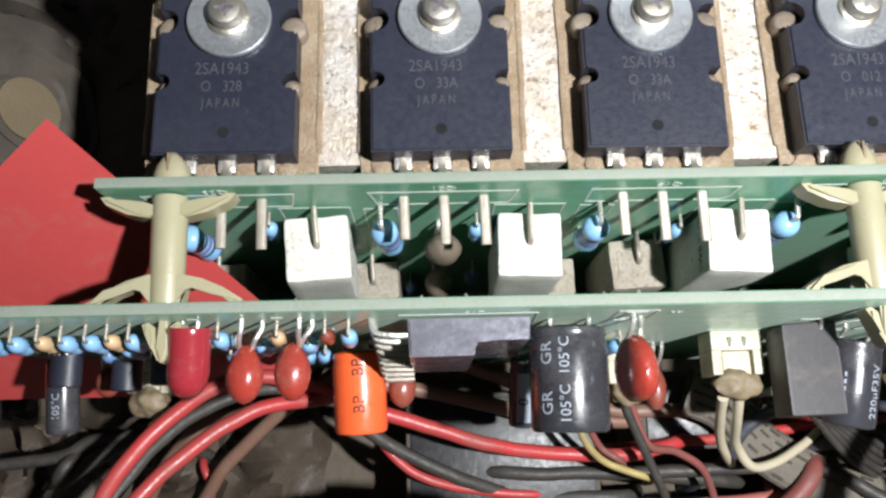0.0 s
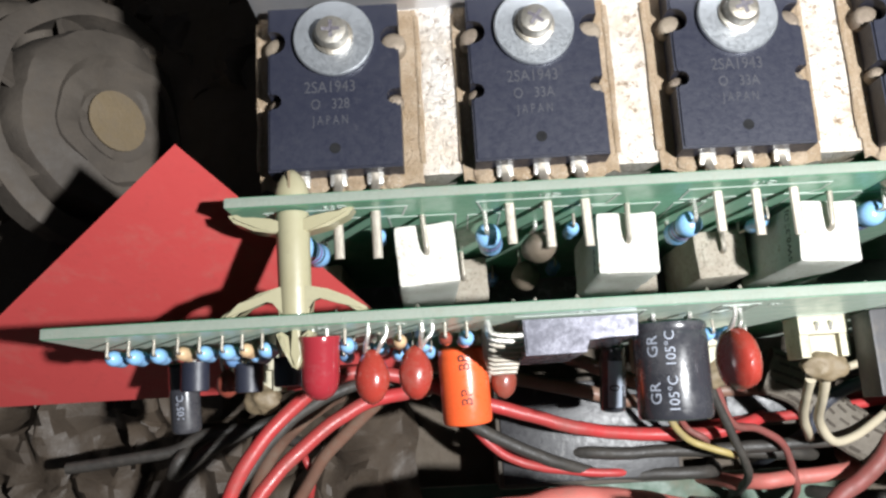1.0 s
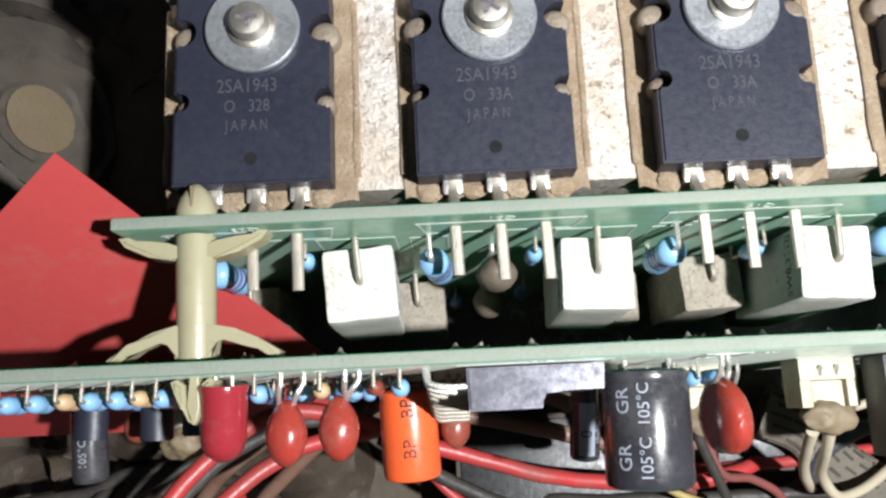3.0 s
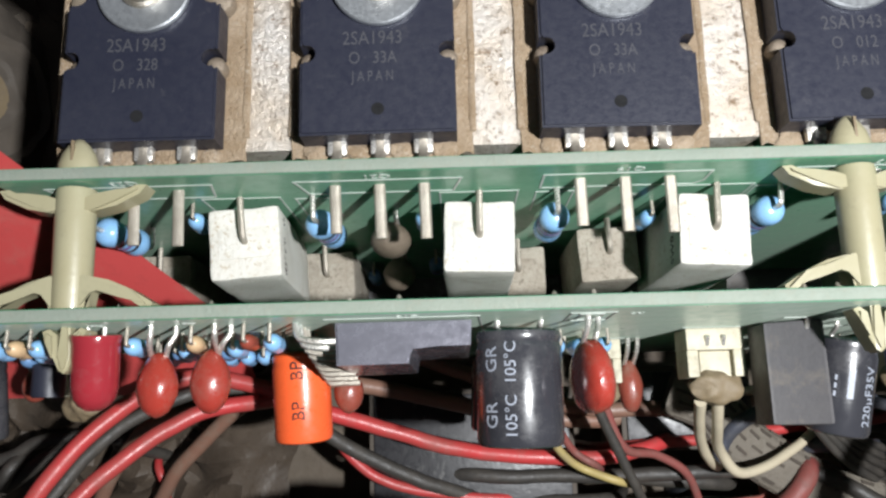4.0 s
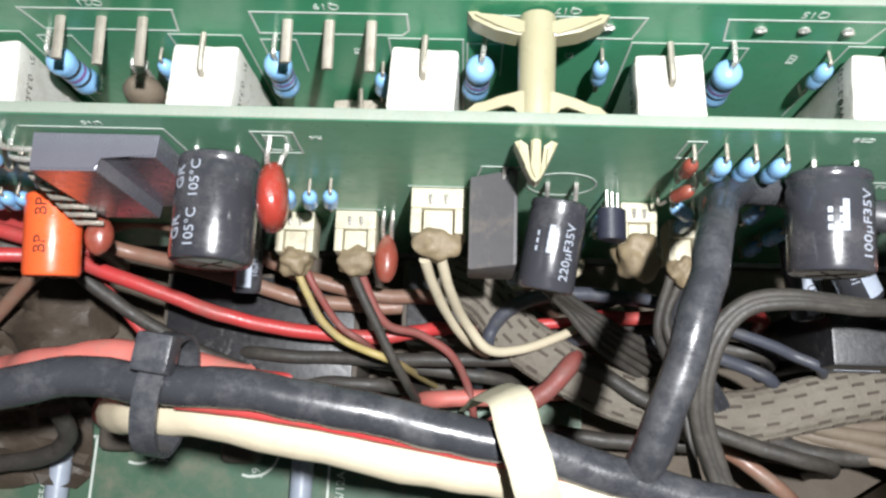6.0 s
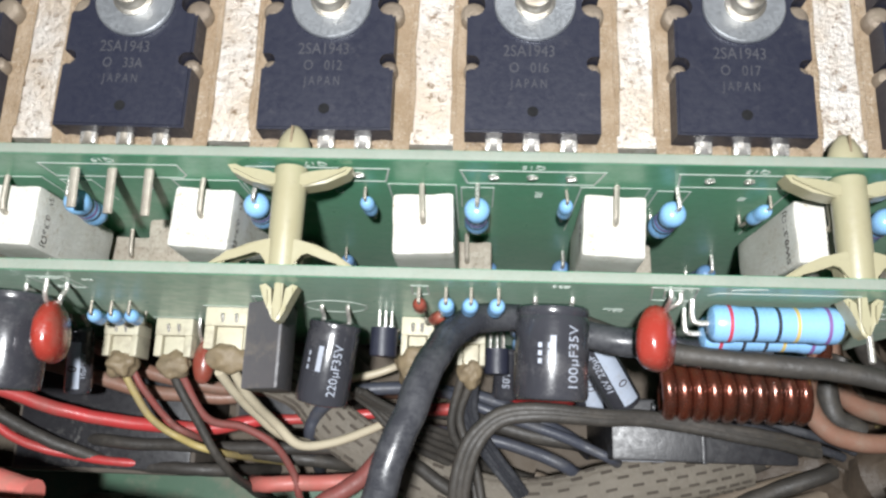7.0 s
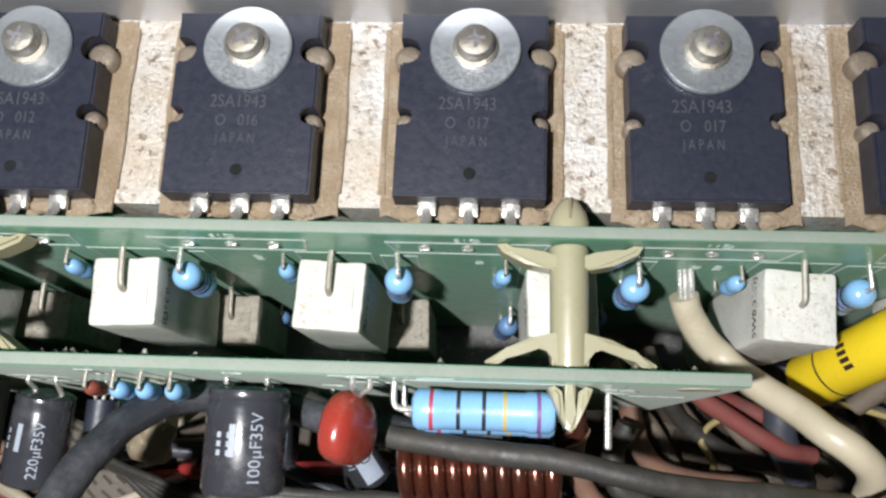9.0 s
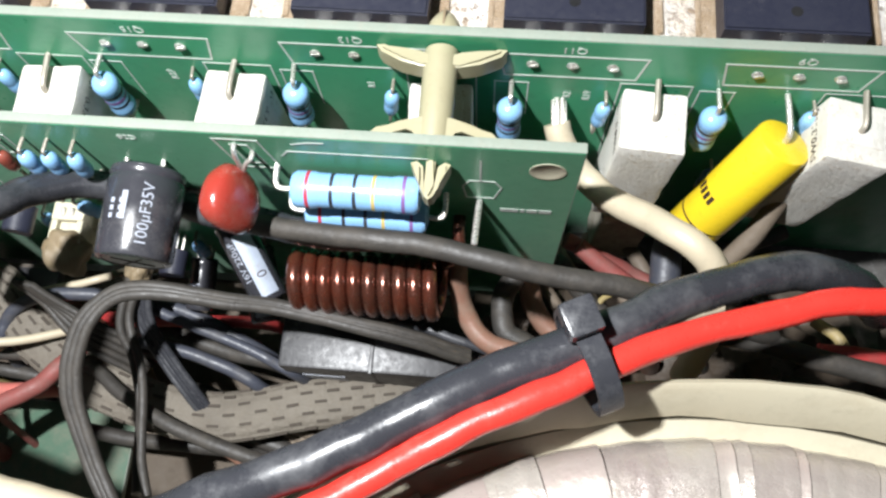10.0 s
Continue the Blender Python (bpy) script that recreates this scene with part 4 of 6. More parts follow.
grey = thing("box_capacitor", "grey plastic box capacitor beside a dark can", "capacitor")
bm = box(bmesh.new(), (8.22, -4.14, -1.30), (8.88, Y2 - 0.02, -0.30), 0.05)
for v in bm.verts:
    if v.co.z > -0.5 and v.co.x < 8.5:
        v.co.z -= 0.35
part("case", bm, GREYBOX, grey)
part("lead", rod(bmesh.new(), (8.7, Y2 + 0.05, -0.3), (8.7, Y2 - 0.14, -0.42), 0.035, 8), TIN, grey)


def power_resistor(z, y, x0, x1):
    o = thing("power_resistor", "large light blue banded resistor across the front board", "resistor", "large blue resistors")
    L, r = x1 - x0, 0.262
    part("body", spun(bmesh.new(), [(0, 0), (0.01, 0.5 * r), (0.04, 0.85 * r), (0.10, r), (0.34, r), (0.42, 0.94 * r), (L - 0.42, 0.94 * r), (L - 0.34, r), (L - 0.10, r), (L - 0.04, 0.85 * r), (L - 0.01, 0.5 * r), (L, 0)], (x0, y, z), (1, 0, 0), 32), BLUE, o)
    for d, m, rr in ((0.24, BAND_RED, 1.0), (0.58, BAND_BLACK, 0.94), (0.9, BAND_BLACK, 0.94), (1.16, BAND_GOLD, 0.94), (L - 0.26, BAND_VIOLET, 1.0)):
        part("band", spun(bmesh.new(), [(0, 0.9 * r), (0, rr * r + 0.003), (0.05, rr * r + 0.003), (0.05, 0.9 * r)], (x0 + d, y, z), (1, 0, 0), 28), m, o)
    for a, s in ((x0, -1), (x1, 1)):
        part("lead", tube(bmesh.new(), [(a - s * 0.05, y, z), (a + s * 0.14, y, z), (a + s * 0.22, y + 0.08, z + 0.02), (a + s * 0.22, Y2 + 0.05, z + 0.08)], 0.042, 8, 4), TIN, o)
    return o


power_resistor(0.25, -3.08, 15.08, 16.92)
power_resistor(-0.45, -3.12, 15.15, 16.98)

coil = thing("inductor_coil", "coil of dark enamelled copper wire below blue resistors", "coil")
pts = []
for k in range(10 * 12 + 1):
    a = 2 * math.pi * k / 12
    pts.append((14.82 + 0.235 * k / 12, -3.85 + 0.42 * math.cos(a), -1.72 + 0.42 * math.sin(a)))
part("winding", tube(bmesh.new(), pts, 0.118, 10, 1), COPPER, coil)
part("tail", tube(bmesh.new(), [(17.17, -3.43, -1.72), (17.4, -3.3, -1.5), (17.38, -3.0, -1.3), (17.38, Y2, -1.3)], 0.1, 10, 5), COPPER, coil)

# printed outlines and marks of the front board
for pts in ([(2.5, 0.80), (4.35, 0.80), (4.5, -1.8)], [(5.45, 0.78), (5.98, 0.78), (5.98, 0.05), (5.45, 0.05), (5.45, 0.78)], [(5.58, 0.66), (5.85, 0.66), (5.85, 0.15), (5.58, 0.15), (5.58, 0.66)],
            [(7.3, -1.24), (8.25, -1.24)], [(5.95, -2.55), (6.75, -2.55)], [(8.3, -0.9), (8.38, -0.3), (8.98, -0.3), (8.9, -0.55)], [(14.15, 1.05), (14.75, 1.05), (14.9, 0.2), (14.3, 0.2), (14.15, 1.05)],
            [(14.35, 0.9), (14.58, 0.9), (14.7, 0.35), (14.45, 0.35), (14.35, 0.9)], [(15.0, 0.62), (15.1, 0.78), (17.0, 0.78)], [(10.9, 0.78), (11.12, 0.78), (11.12, 0.2), (10.88, 0.2), (10.9, 0.78)],
            [(17.45, -0.05), (17.55, 0.15), (17.9, 0.15), (18.0, -0.05), (17.9, -0.45), (17.5, -0.45), (17.45, -0.05)], [(17.7, 0.15), (17.7, 0.85)], [(15.2, 1.0), (15.4, 1.06), (15.65, 1.08)], [(13.75, -0.6), (14.05, -0.6)]):
    part("silkscreen", print_line(bmesh.new(), pts, Y2, 0.026), SILK, board_front, "thin white printed outline", False)
for cx, cz, r in ((9.55, -1.0, 0.5),):
    pts = [(cx + r * math.cos(radians(15 * k)), cz + r * math.sin(radians(15 * k))) for k in range(25)]
    part("silkscreen", print_line(bmesh.new(), pts, Y2, 0.026), SILK, board_front, smooth=False)
for x, z, word in ((6.25, 0.62, "R4"), (12.95, 0.95, "C28"), (3.5, 0.95, "U10"), (0.9, 0.8, "R8"), (-0.2, 0.8, "R6"), (13.95, -0.75, "R31")):
    letters("silkscreen", word, 0.16, SILK, board_front, Matrix.Translation((x, Y2 - 0.002, z)) @ pose(0, 0, 0, 90, 0, 0) @ pose(0, 0, 0, 0, 0, 180))
bm = bmesh.new()
for k, w in enumerate((0.5, 0.12, 0.3, 0.34)):
    box(bm, (18.0 + (0, 0.55, 0.72, 1.06)[k] * 0.55, Y2 - 0.006, -0.95), (18.0 + ((0, 0.55, 0.72, 1.06)[k] + w) * 0.55, Y2, -0.83), 0)
part("silkscreen", bm, SILK, board_front, "row of white printed bars", False)
# closed cream disc: brightness seen through the hole is put into its colour
part("hole_ring", spun(bmesh.new(), [(0, 0), (0, 0.25), (0.008, 0.25), (0.008, 0.21), (0.004, 0.2), (0.004, 0)], (18.60, Y2, 0.60), (0, -1, 0), 24), CREAM, board_front, "pale disc painted for the light seen through the mounting hole")
part("test_pin", rod(bmesh.new(), (17.69, Y2 + 0.02, -0.56), (17.66, -3.50, -0.46), 0.05, 8), TIN, board_front, "bare tinned test pin")

# solder joints on the back of the front board
rnd = random.Random(5)
bm = bmesh.new()
for k in range(230):
    x, z = rnd.uniform(-3.8, 18.8), rnd.uniform(-3.0, 0.85)
    spun(bm, [(0, 0.1), (0.03, 0.085), (0.07, 0.035), (rnd.uniform(0.08, 0.12), 0.025), (0.13, 0)], (x, Y2 + 0.16, z), (rnd.uniform(-0.3, 0.3), 1, rnd.uniform(-0.2, 0.3)), 8)
tagged(part("solder_joints", bm, DULLPIN, board_front, "tinned solder joints with clipped leads"), kind="stuff")

sheet = single("insulating_sheet", slab(bmesh.new(), [(-2.24, 0.0), (0.6, -2.45), (0.6, -3.4), (-9.6, -3.4), (-8.0, -2.75)], -0.02, 0.02), REDSHEET, "red insulating card leaning behind the board's end", "sheet")
for v in sheet.data.vertices:
    y = v.co.y * 100
    v.co.z += 0.01 * (1.05 + 4.95 * y / 3.37)

# ---- below: main board, transformer, boxes ----
mainboard = thing("main_board", "dusty green circuit board lying flat under the cables", "circuit board")
part("core", box(bmesh.new(), (-1.2, -16, -6.72), (10.6, -5.6, -6.55), 0.02), EDGE, mainboard)
part("front_mask", box(bmesh.new(), (-1.18, -15.98, -6.552), (10.58, -5.62, -6.54), 0), MAINGREEN, mainboard, "dusty green solder mask", False)
for text, x, y, turn_ in (("J10", 2.10, -6.90, 90), ("B H", 2.14, -6.38, 90), ("J9", 4.05, -7.18, 90), ("CN5", -1.05, -6.88, 90), ("F5/12AA", -0.25, -7.45, 90), ("F6/12A", 5.78, -7.45, 90)):
    letters("silkscreen", text, 0.24, SILK, mainboard, Matrix.Translation((x, y, -6.538)) @ pose(0, 0, 0, 0, 0, turn_))
for low, high in (((0.68, -10), (0.73, -6.6)), ((0.45, -6.62), (0.95, -6.57)), ((-1.0, -6.62), (-0.55, -6.57)), ((-0.6, -6.57), (-0.55, -6.3)), ((5.5, -10), (5.55, -6.9))):
    part("silkscreen", box(bmesh.new(), (*low, -6.54), (*high, -6.532), 0), SILK, mainboard, smooth=False)
for cx, cy in ((1.6, -6.55), (3.95, -6.72)):
    bm = bmesh.new()
    pts = [(cx + 0.55 * math.cos(radians(a)), cy + 0.55 * math.sin(radians(a))) for a in range(-110, 21, 13)]
    for v in print_line(bm, pts, 0, 0.05, 0.006).verts:
        v.co = Vector((v.co.x, v.co.z, -6.538 - v.co.y))
    part("silkscreen", bm, SILK, mainboard, smooth=False)
for x, y in ((0.18, -7.35), (5.05, -7.4), (3.2, -9.6)):
    f = thing("fuse", "glass fuse in metal clips on the main board", "fuse", "fuses of the main board", at=(x, y, -6.2), turn=(0, 0, 90))
    part("glass", rod(bmesh.new(), (-0.8, 0, 0), (0.8, 0, 0), 0.22, 20), STRIPE, f)
    for a in (-1, 1):
        part("cap", rod(bmesh.new(), (a * 0.55, 0, 0), (a * 1.1, 0, 0), 0.24, 20), ZINC, f)
        part("clip", box(bmesh.new(), (a * 0.8 - 0.2, -0.3, -0.36), (a * 0.8 + 0.2, 0.3, -0.1), 0.04), TIN, f)
for x, y in ((1.44, -6.35), (3.87, -6.5)):
    f = thing("spade_terminal", "dusty plug terminal standing on the main board", "terminal", "terminals of the main board", at=(x, y, -6.54))
    part("boot", box(bmesh.new(), (-0.36, -0.5, 0), (0.36, 0.45, 0.9), 0.2, 3), FANGREY, f)

toroid = thing("toroidal_transformer", "ivory-taped toroidal transformer with varnished windings", "transformer", at=(21.4, -15.3, 0))
part("core_tape", spun(bmesh.new(), [(-6.9, 5.0), (-6.9, 9.4), (-6.4, 9.7), (-0.9, 9.72), (-0.6, 9.6), (-0.72, 9.2), (-0.72, 5.6), (-0.9, 5.1), (-6.9, 5.0)], (0, 0, 0), (0, 0, 1), 96), TAPE, toroid, "ivory tape wrapping")
bm = bmesh.new()
spun(bm, [(-0.9, 9.71), (-0.45, 9.98), (0.08, 10.05), (0.15, 10.0), (0.08, 9.9), (-0.5, 9.62)], (0, 0, 0), (0, 0, 1), 144)
for v in bm.verts:
    a = math.atan2(v.co.y, v.co.x)
    v.co *= 1 + 0.006 * noise.noise(Vector((14 * math.cos(a), 14 * math.sin(a), v.co.z)))
part("rim", bm, TAPE, toroid, "turned-up ivory rim of plastic film")
rnd = random.Random(3)
turns, a = [], 0.0
while a < 2 * math.pi - 0.03:
    turns.append((a, rnd.uniform(-0.035, 0.035)))
    a += rnd.choice((0.014, 0.02, 0.03, 0.045, 0.065, 0.09))
for k, (a0, lift) in enumerate(turns):
    # each wrap of film overlaps the next like a shingle
    a1 = (turns[k + 1][0] if k + 1 < len(turns) else 2 * math.pi) + 0.012
    bm, rows = bmesh.new(), []
    n_ = max(4, int((a1 - a0) / 0.008))
    for i in range(n_ + 1):
        b_ = a0 + (a1 - a0) * i / n_
        up = lift + 0.05 * (1 - i / n_) + 0.02 * noise.noise(Vector((b_ * 60, k, 0)))
        row = []
        for rr, zz in ((9.3, -1.4), (9.33, -0.7), (9.27, -0.42), (9.1, -0.24), (8.8, -0.15), (8.3, -0.1), (7.6, -0.08), (6.8, -0.1), (6.0, -0.2), (5.4, -0.6)):
            f = up + 0.03 * noise.noise(Vector((b_ * 25, rr * 1.5, k)))
            slip = 0.004 * noise.noise(Vector((rr * 0.9, k * 3.1, 0)))
            row.append(bm.verts.new(((rr + 0.5 * f) * math.cos(b_ + slip), (rr + 0.5 * f) * math.sin(b_ + slip), zz + f)))
        rows.append(row)
    for p, q in zip(rows, rows[1:]):
        for m_ in range(len(p) - 1):
            bm.faces.new((p[m_], q[m_], q[m_ + 1], p[m_ + 1]))
    bmesh.ops.recalc_face_normals(bm, faces=bm.faces)
    part("winding", bm, FILM if k % 3 else WINDING, toroid)

relay = thing("relay", "dusty black plastic relay under the coil", "relay")
part("case", box(bmesh.new(), (14.3, -5.0, -6.5), (17.6, -3.9, -3.3), 0.06), RELAY, relay)
part("case_rib", box(bmesh.new(), (15.9, -5.02, -6.4), (15.98, -3.95, -3.28), 0.02), RELAY, relay)
part("sticker", box(bmesh.new(), (14.6, -5.008, -4.4), (15.4, -4.99, -4.0), 0), PALEINK, relay, "worn pale print", False)
for low, high in (((2.4, -5.6, -6.9), (6.2, -3.4, -4.9)), ((7.0, -4.6, -6.9), (9.4, -3.1, -4.6))):
    r = thing("relay", "dusty dark relay case under the wiring", "relay", "dusty relays")
    part("case", box(bmesh.new(), low, high, 0.08), FANGREY, r)
    part("case_lid", box(bmesh.new(), (low[0] + 0.1, low[1] + 0.1, high[2] - 0.02), (high[0] - 0.1, high[1] - 0.1, high[2] + 0.05), 0.03), RELAY, r)

# ---- left, beyond the heatsink: dusty fan and plates ----
fan = thing("cooling_fan", "dusty grey fan motor lying on the chassis floor", "fan", at=(-6.55, 2.75, -5.4), turn=(6, 56, 10))
bm = spun(bmesh.new(), [(0, 2.2), (0.5, 2.25), (0.9, 2.2), (1.1, 2.1), (1.2, 1.8), (1.3, 1.5), (1.15, 1.35), (1.2, 0.9), (1.12, 0.8), (1.12, 0)], (0, 0, 0), (0, 0, 1), 48)
for v in bm.verts:
    v.co += 0.16 * noise.noise_vector(v.co * 0.9) + 0.05 * noise.noise_vector(v.co * 3.0)
part("hub", bm, FANGREY, fan, "dusty dented round hub")
ring_ = bmesh.new()
spun(ring_, [(0.2, 2.9), (0.9, 2.95), (1.0, 2.8), (1.0, 2.5), (0.2, 2.45), (0.2, 2.9)], (0, 0, 0), (0, 0, 1), 48)
for v in ring_.verts:
    v.co += 0.12 * noise.noise_vector(v.co * 0.8)
part("shroud_ring", ring_, FANGREY, fan, "dusty dented ring")
part("label_disc", spun(bmesh.new(), [(1.16, 0), (1.16, 0.7), (1.2, 0.7), (1.2, 0)], (0, 0, 0), (0, 0, 1), 28), GLUE, fan, "faded tan sticker")
for k in range(7):
    a = 2 * math.pi * k / 7
    bm = slab(bmesh.new(), [(2.0, -0.5), (4.0, -0.9), (4.2, 0.3), (2.1, 0.6)], 0.5, 0.62)
    bmesh.ops.rotate(bm, verts=bm.verts, cent=(3, 0, 0.55), matrix=Matrix.Rotation(radians(28), 3, "X"))
    bmesh.ops.rotate(bm, verts=bm.verts, cent=(0, 0, 0), matrix=Matrix.Rotation(a, 3, "Z"))
    part("blade", bm, FANGREY, fan)
plate = single("steel_plate", box(bmesh.new(), (-5.6, -1.0, -7.0), (-1.5, 13, -6.0), 0.1), FLOORM, "dusty steel plate beside the heatsink's end", "plate")


def crumpled(label, low, high, z, seed, height=0.55):
    """A creased piece of dusty brown wrapping lying over the chassis floor."""
    bm, nx, ny, grid = bmesh.new(), 44, 30, []
    for i in range(nx + 1):
        row = []
        for j in range(ny + 1):
            u, v = i / nx, j / ny
            p = Vector((low[0] + (high[0] - low[0]) * u, low[1] + (high[1] - low[1]) * v, 0))
            n_ = noise.noise(p * 0.7 + Vector((seed, 0, 0)))
            crease = abs(noise.noise(p * 1.1 + Vector((0, seed, 3)))) + 0.5 * abs(noise.noise(p * 2.3 + Vector((seed, 5, 0))))
            edge = min(u, 1 - u, v, 1 - v)
            p += Vector((0.5 * noise.noise(p + Vector((9, seed, 0))), 0.5 * noise.noise(p + Vector((seed, 9, 4))), 0))
            p.z = z + height * (n_ - 1.1 * crease) + 0.35 * min(1, 8 * edge) - 0.2
            row.append(bm.verts.new(p))
        grid.append(row)
    for i in range(nx):
        for j in range(ny):
            bm.faces.new((grid[i][j], grid[i + 1][j], grid[i + 1][j + 1], grid[i][j + 1]))
    single("crumpled_wrapping", bm, CRUMPLE, label, "wrapping", "crumpled wrappings")


crumpled("crumpled dusty brown wrapping under the board's end", (-5.6, -7.6), (0.6, -2.6), -5.6, 2.0, 0.9)
crumpled("crumpled dusty brown wrapping on the chassis floor", (-11.5, -8.5), (-5.0, -1.5), -6.2, 7.0, 0.8)
crumpled("crumpled dusty brown wrapping behind the fan", (-10.5, 3.2), (-2.2, 9.5), -6.0, 12.0, 0.8)
crumpled("crumpled dusty brown wrapping deep below the cables", (17.5, -6.6), (26.0, -1.6), -5.6, 4.0, 0.8)


# ---- wires and cables, from left to right ----
def cable(name, label, mat, r, points, group="", flat=1.0):
    category = {"strap": "strap", "sleeving": "sleeving", "hose": "hose"}.get(name, "cable" if "cable" in name else "wire")
    return single(name, tube(bmesh.new(), points, r, 12, 8, flat, 0.06), mat, label, category, group)


def cable_tie(label, centre, way, wide, high):
    """A strap bent round a pair of cables, with its square lock."""
    way = Vector(way).normalized()
    side = Vector((0, 0, 1)).cross(way)
    o = thing("cable_tie", label, "cable tie", "cable ties")
    bm = bmesh.new()
    rows = []
    for k in range(28):
        a = 2 * math.pi * k / 28
        c = Vector(centre) + side * wide * math.cos(a) + Vector((0, 0, high * math.sin(a)))
        n_ = (side * math.cos(a) / wide + Vector((0, 0, math.sin(a) / high))).normalized()
        rows.append([bm.verts.new(c + way * w + n_ * d) for w, d in ((-0.145, 0), (0.145, 0), (0.145, 0.06), (-0.145, 0.06))])
    for p, q in zip(rows, rows[1:] + rows[:1]):
        for i in range(4):
            j = (i + 1) % 4
            bm.faces.new((p[i], p[j], q[j], q[i]))
    part("strap", bm, BLACK, o)
    bm = box(bmesh.new(), (-0.21, -0.22, -0.02), (0.21, 0.22, 0.30), 0.05)
    turn_ = Matrix((way, side, Vector((0, 0, 1)))).transposed().to_4x4()
    bmesh.ops.transform(bm, matrix=Matrix.Translation(Vector(centre) + side * wide * 0.62 + Vector((0, 0, high * 0.8))) @ turn_, verts=bm.verts)
    part("lock", bm, BLACK, o)
    return o


def braided_sleeve(points):
    """A flattened braided sleeve with rows of dark gaps between its strands."""
    o = thing("braided_sleeve", "dusty braided sleeve over a bundle of wires", "sleeving")
    line = smooth_line(points, 14)
    wide, tall = 0.46, 0.22

    def skin(i, f, lift=0.0):
        way = (line[min(i + 1, len(line) - 1)] - line[max(i - 1, 0)]).normalized()
        side = Vector((0, 0, 1)).cross(way).normalized()
        a = math.pi * f
        r = 1 + 0.02 * math.cos(16 * a) + lift
        return line[i] - side * wide * r * math.cos(a) + Vector((0, 0, tall * r * math.sin(a))), way

    bm, rows = bmesh.new(), []
    for i in range(len(line)):
        rows.append([bm.verts.new(skin(i, 2 * j / 64)[0] + 0.02 * noise.noise_vector(line[i] * 2 + Vector((0, 0, j * 0.2)))) for j in range(64)])
    for p, q in zip(rows, rows[1:]):
        for j in range(64):
            k = (j + 1) % 64
            bm.faces.new((p[j], p[k], q[k], q[j]))
    bmesh.ops.recalc_face_normals(bm, faces=bm.faces)
    part("sleeve", bm, BRAID, o)
    bm = bmesh.new()
    for i in range(3, len(line) - 3, 2):
        for k in range(1, 8):
            if (i // 2 + k) % 2 and noise.noise(line[i] * 0.9 + Vector((0, 0, k))) < 0.30:
                f = k / 8
                c, way = skin(i, f, 0.035)
                across = (skin(i, f + 0.03, 0.035)[0] - c).normalized()
                up = way.cross(across)
                up *= 0.01 if up.z > 0 else -0.01
                quad = [c + up + way * a + across * b for a, b in ((-0.11, -0.026), (0.11, -0.026), (0.11, 0.026), (-0.11, 0.026))]
                low = [bm.verts.new(p - up * 4) for p in quad]
                top = [bm.verts.new(p) for p in quad]
                bm.faces.new(top)
                for a in range(4):
                    bm.faces.new((low[a], low[(a + 1) % 4], top[(a + 1) % 4], top[a]))
    tagged(part("weave", bm, GAP, o, "dark gaps of the weave", False), kind="stuff")
    return o


cable("wire", "thick red wire curving under the orange capacitor", RED, 0.13, [(-2.56, -7.42, -0.50), (-2.35, -6.01, -1.20), (-2.00, -4.77, -1.80), (-1.31, -3.81, -2.20), (-0.33, -3.22, -2.70), (0.87, -3.35, -3.00), (1.95, -3.78, -3.20), (3.67, -4.35, -3.60), (5.14, -4.61, -4.00), (6.65, -4.65, -4.20), (7.81, -4.42, -4.60), (8.50, -4.28, -6.95)], group='loose wires')
cable("wire", "thick red wire curving beside another red one", RED, 0.13, [(-2.15, -7.49, -0.60), (-2.12, -6.44, -1.20), (-1.76, -5.28, -1.80), (-0.97, -4.35, -2.20), (0.04, -3.77, -2.60), (0.96, -3.55, -3.10), (1.56, -3.35, -3.50)], group='loose wires')
cable("wire", "dusty black wire between two red ones", GREYW, 0.11, [(-2.99, -7.65, -1.60), (-2.70, -6.23, -2.00), (-2.11, -4.90, -2.40), (-1.36, -3.95, -2.80), (-0.32, -3.41, -3.30), (0.77, -3.36, -3.80)], group='loose wires')
cable("wire", "brown wire bending down to the main board", BROWN, 0.14, [(-3.40, -7.22, -6.95), (-3.14, -6.57, -6.20), (-2.66, -5.35, -5.20), (-2.01, -4.46, -4.60), (-1.22, -3.80, -4.20), (-0.68, -3.35, -6.95)], group='loose wires')
cable("wire", "brown wire bending down to the main board", BROWN, 0.14, [(-2.75, -7.55, -6.95), (-2.48, -6.90, -6.40), (-2.10, -5.99, -5.80), (-1.09, -4.68, -5.00), (0.13, -3.66, -4.30), (0.69, -3.35, -3.90), (1.96, -2.72, -3.90), (3.09, -2.81, -4.00), (4.13, -3.15, -4.20), (5.39, -3.62, -4.30), (6.65, -3.85, -4.50), (8.33, -3.88, -4.60), (9.03, -3.89, -6.95)], group='loose wires')
cable("wire", "brown wire under the small dark capacitor", BROWN, 0.14, [(0.56, -2.94, -6.95), (1.24, -3.09, -4.00), (2.18, -3.30, -4.10), (3.11, -3.48, -4.20), (4.05, -3.69, -4.30), (5.30, -3.98, -4.50), (6.67, -4.03, -4.70), (8.19, -3.86, -5.00), (9.37, -3.75, -5.00), (10.07, -3.69, -6.95)], group='loose wires')
cable("wire", "dark wire drooping with a red strand", GREYW, 0.13, [(1.17, -3.67, -3.80), (1.77, -4.12, -4.00), (2.57, -4.61, -4.30), (3.59, -5.09, -4.60), (4.82, -5.42, -5.00), (6.71, -5.46, -5.00), (7.41, -5.47, -6.95)], group='loose wires')
cable("wire", "thin red wire drooping beside a dark one", RED, 0.09, [(1.33, -3.59, -3.90), (1.94, -4.28, -4.20), (2.57, -4.90, -4.40), (3.58, -5.24, -4.70), (5.24, -5.40, -5.10), (5.94, -5.47, -6.95)], group='loose wires')
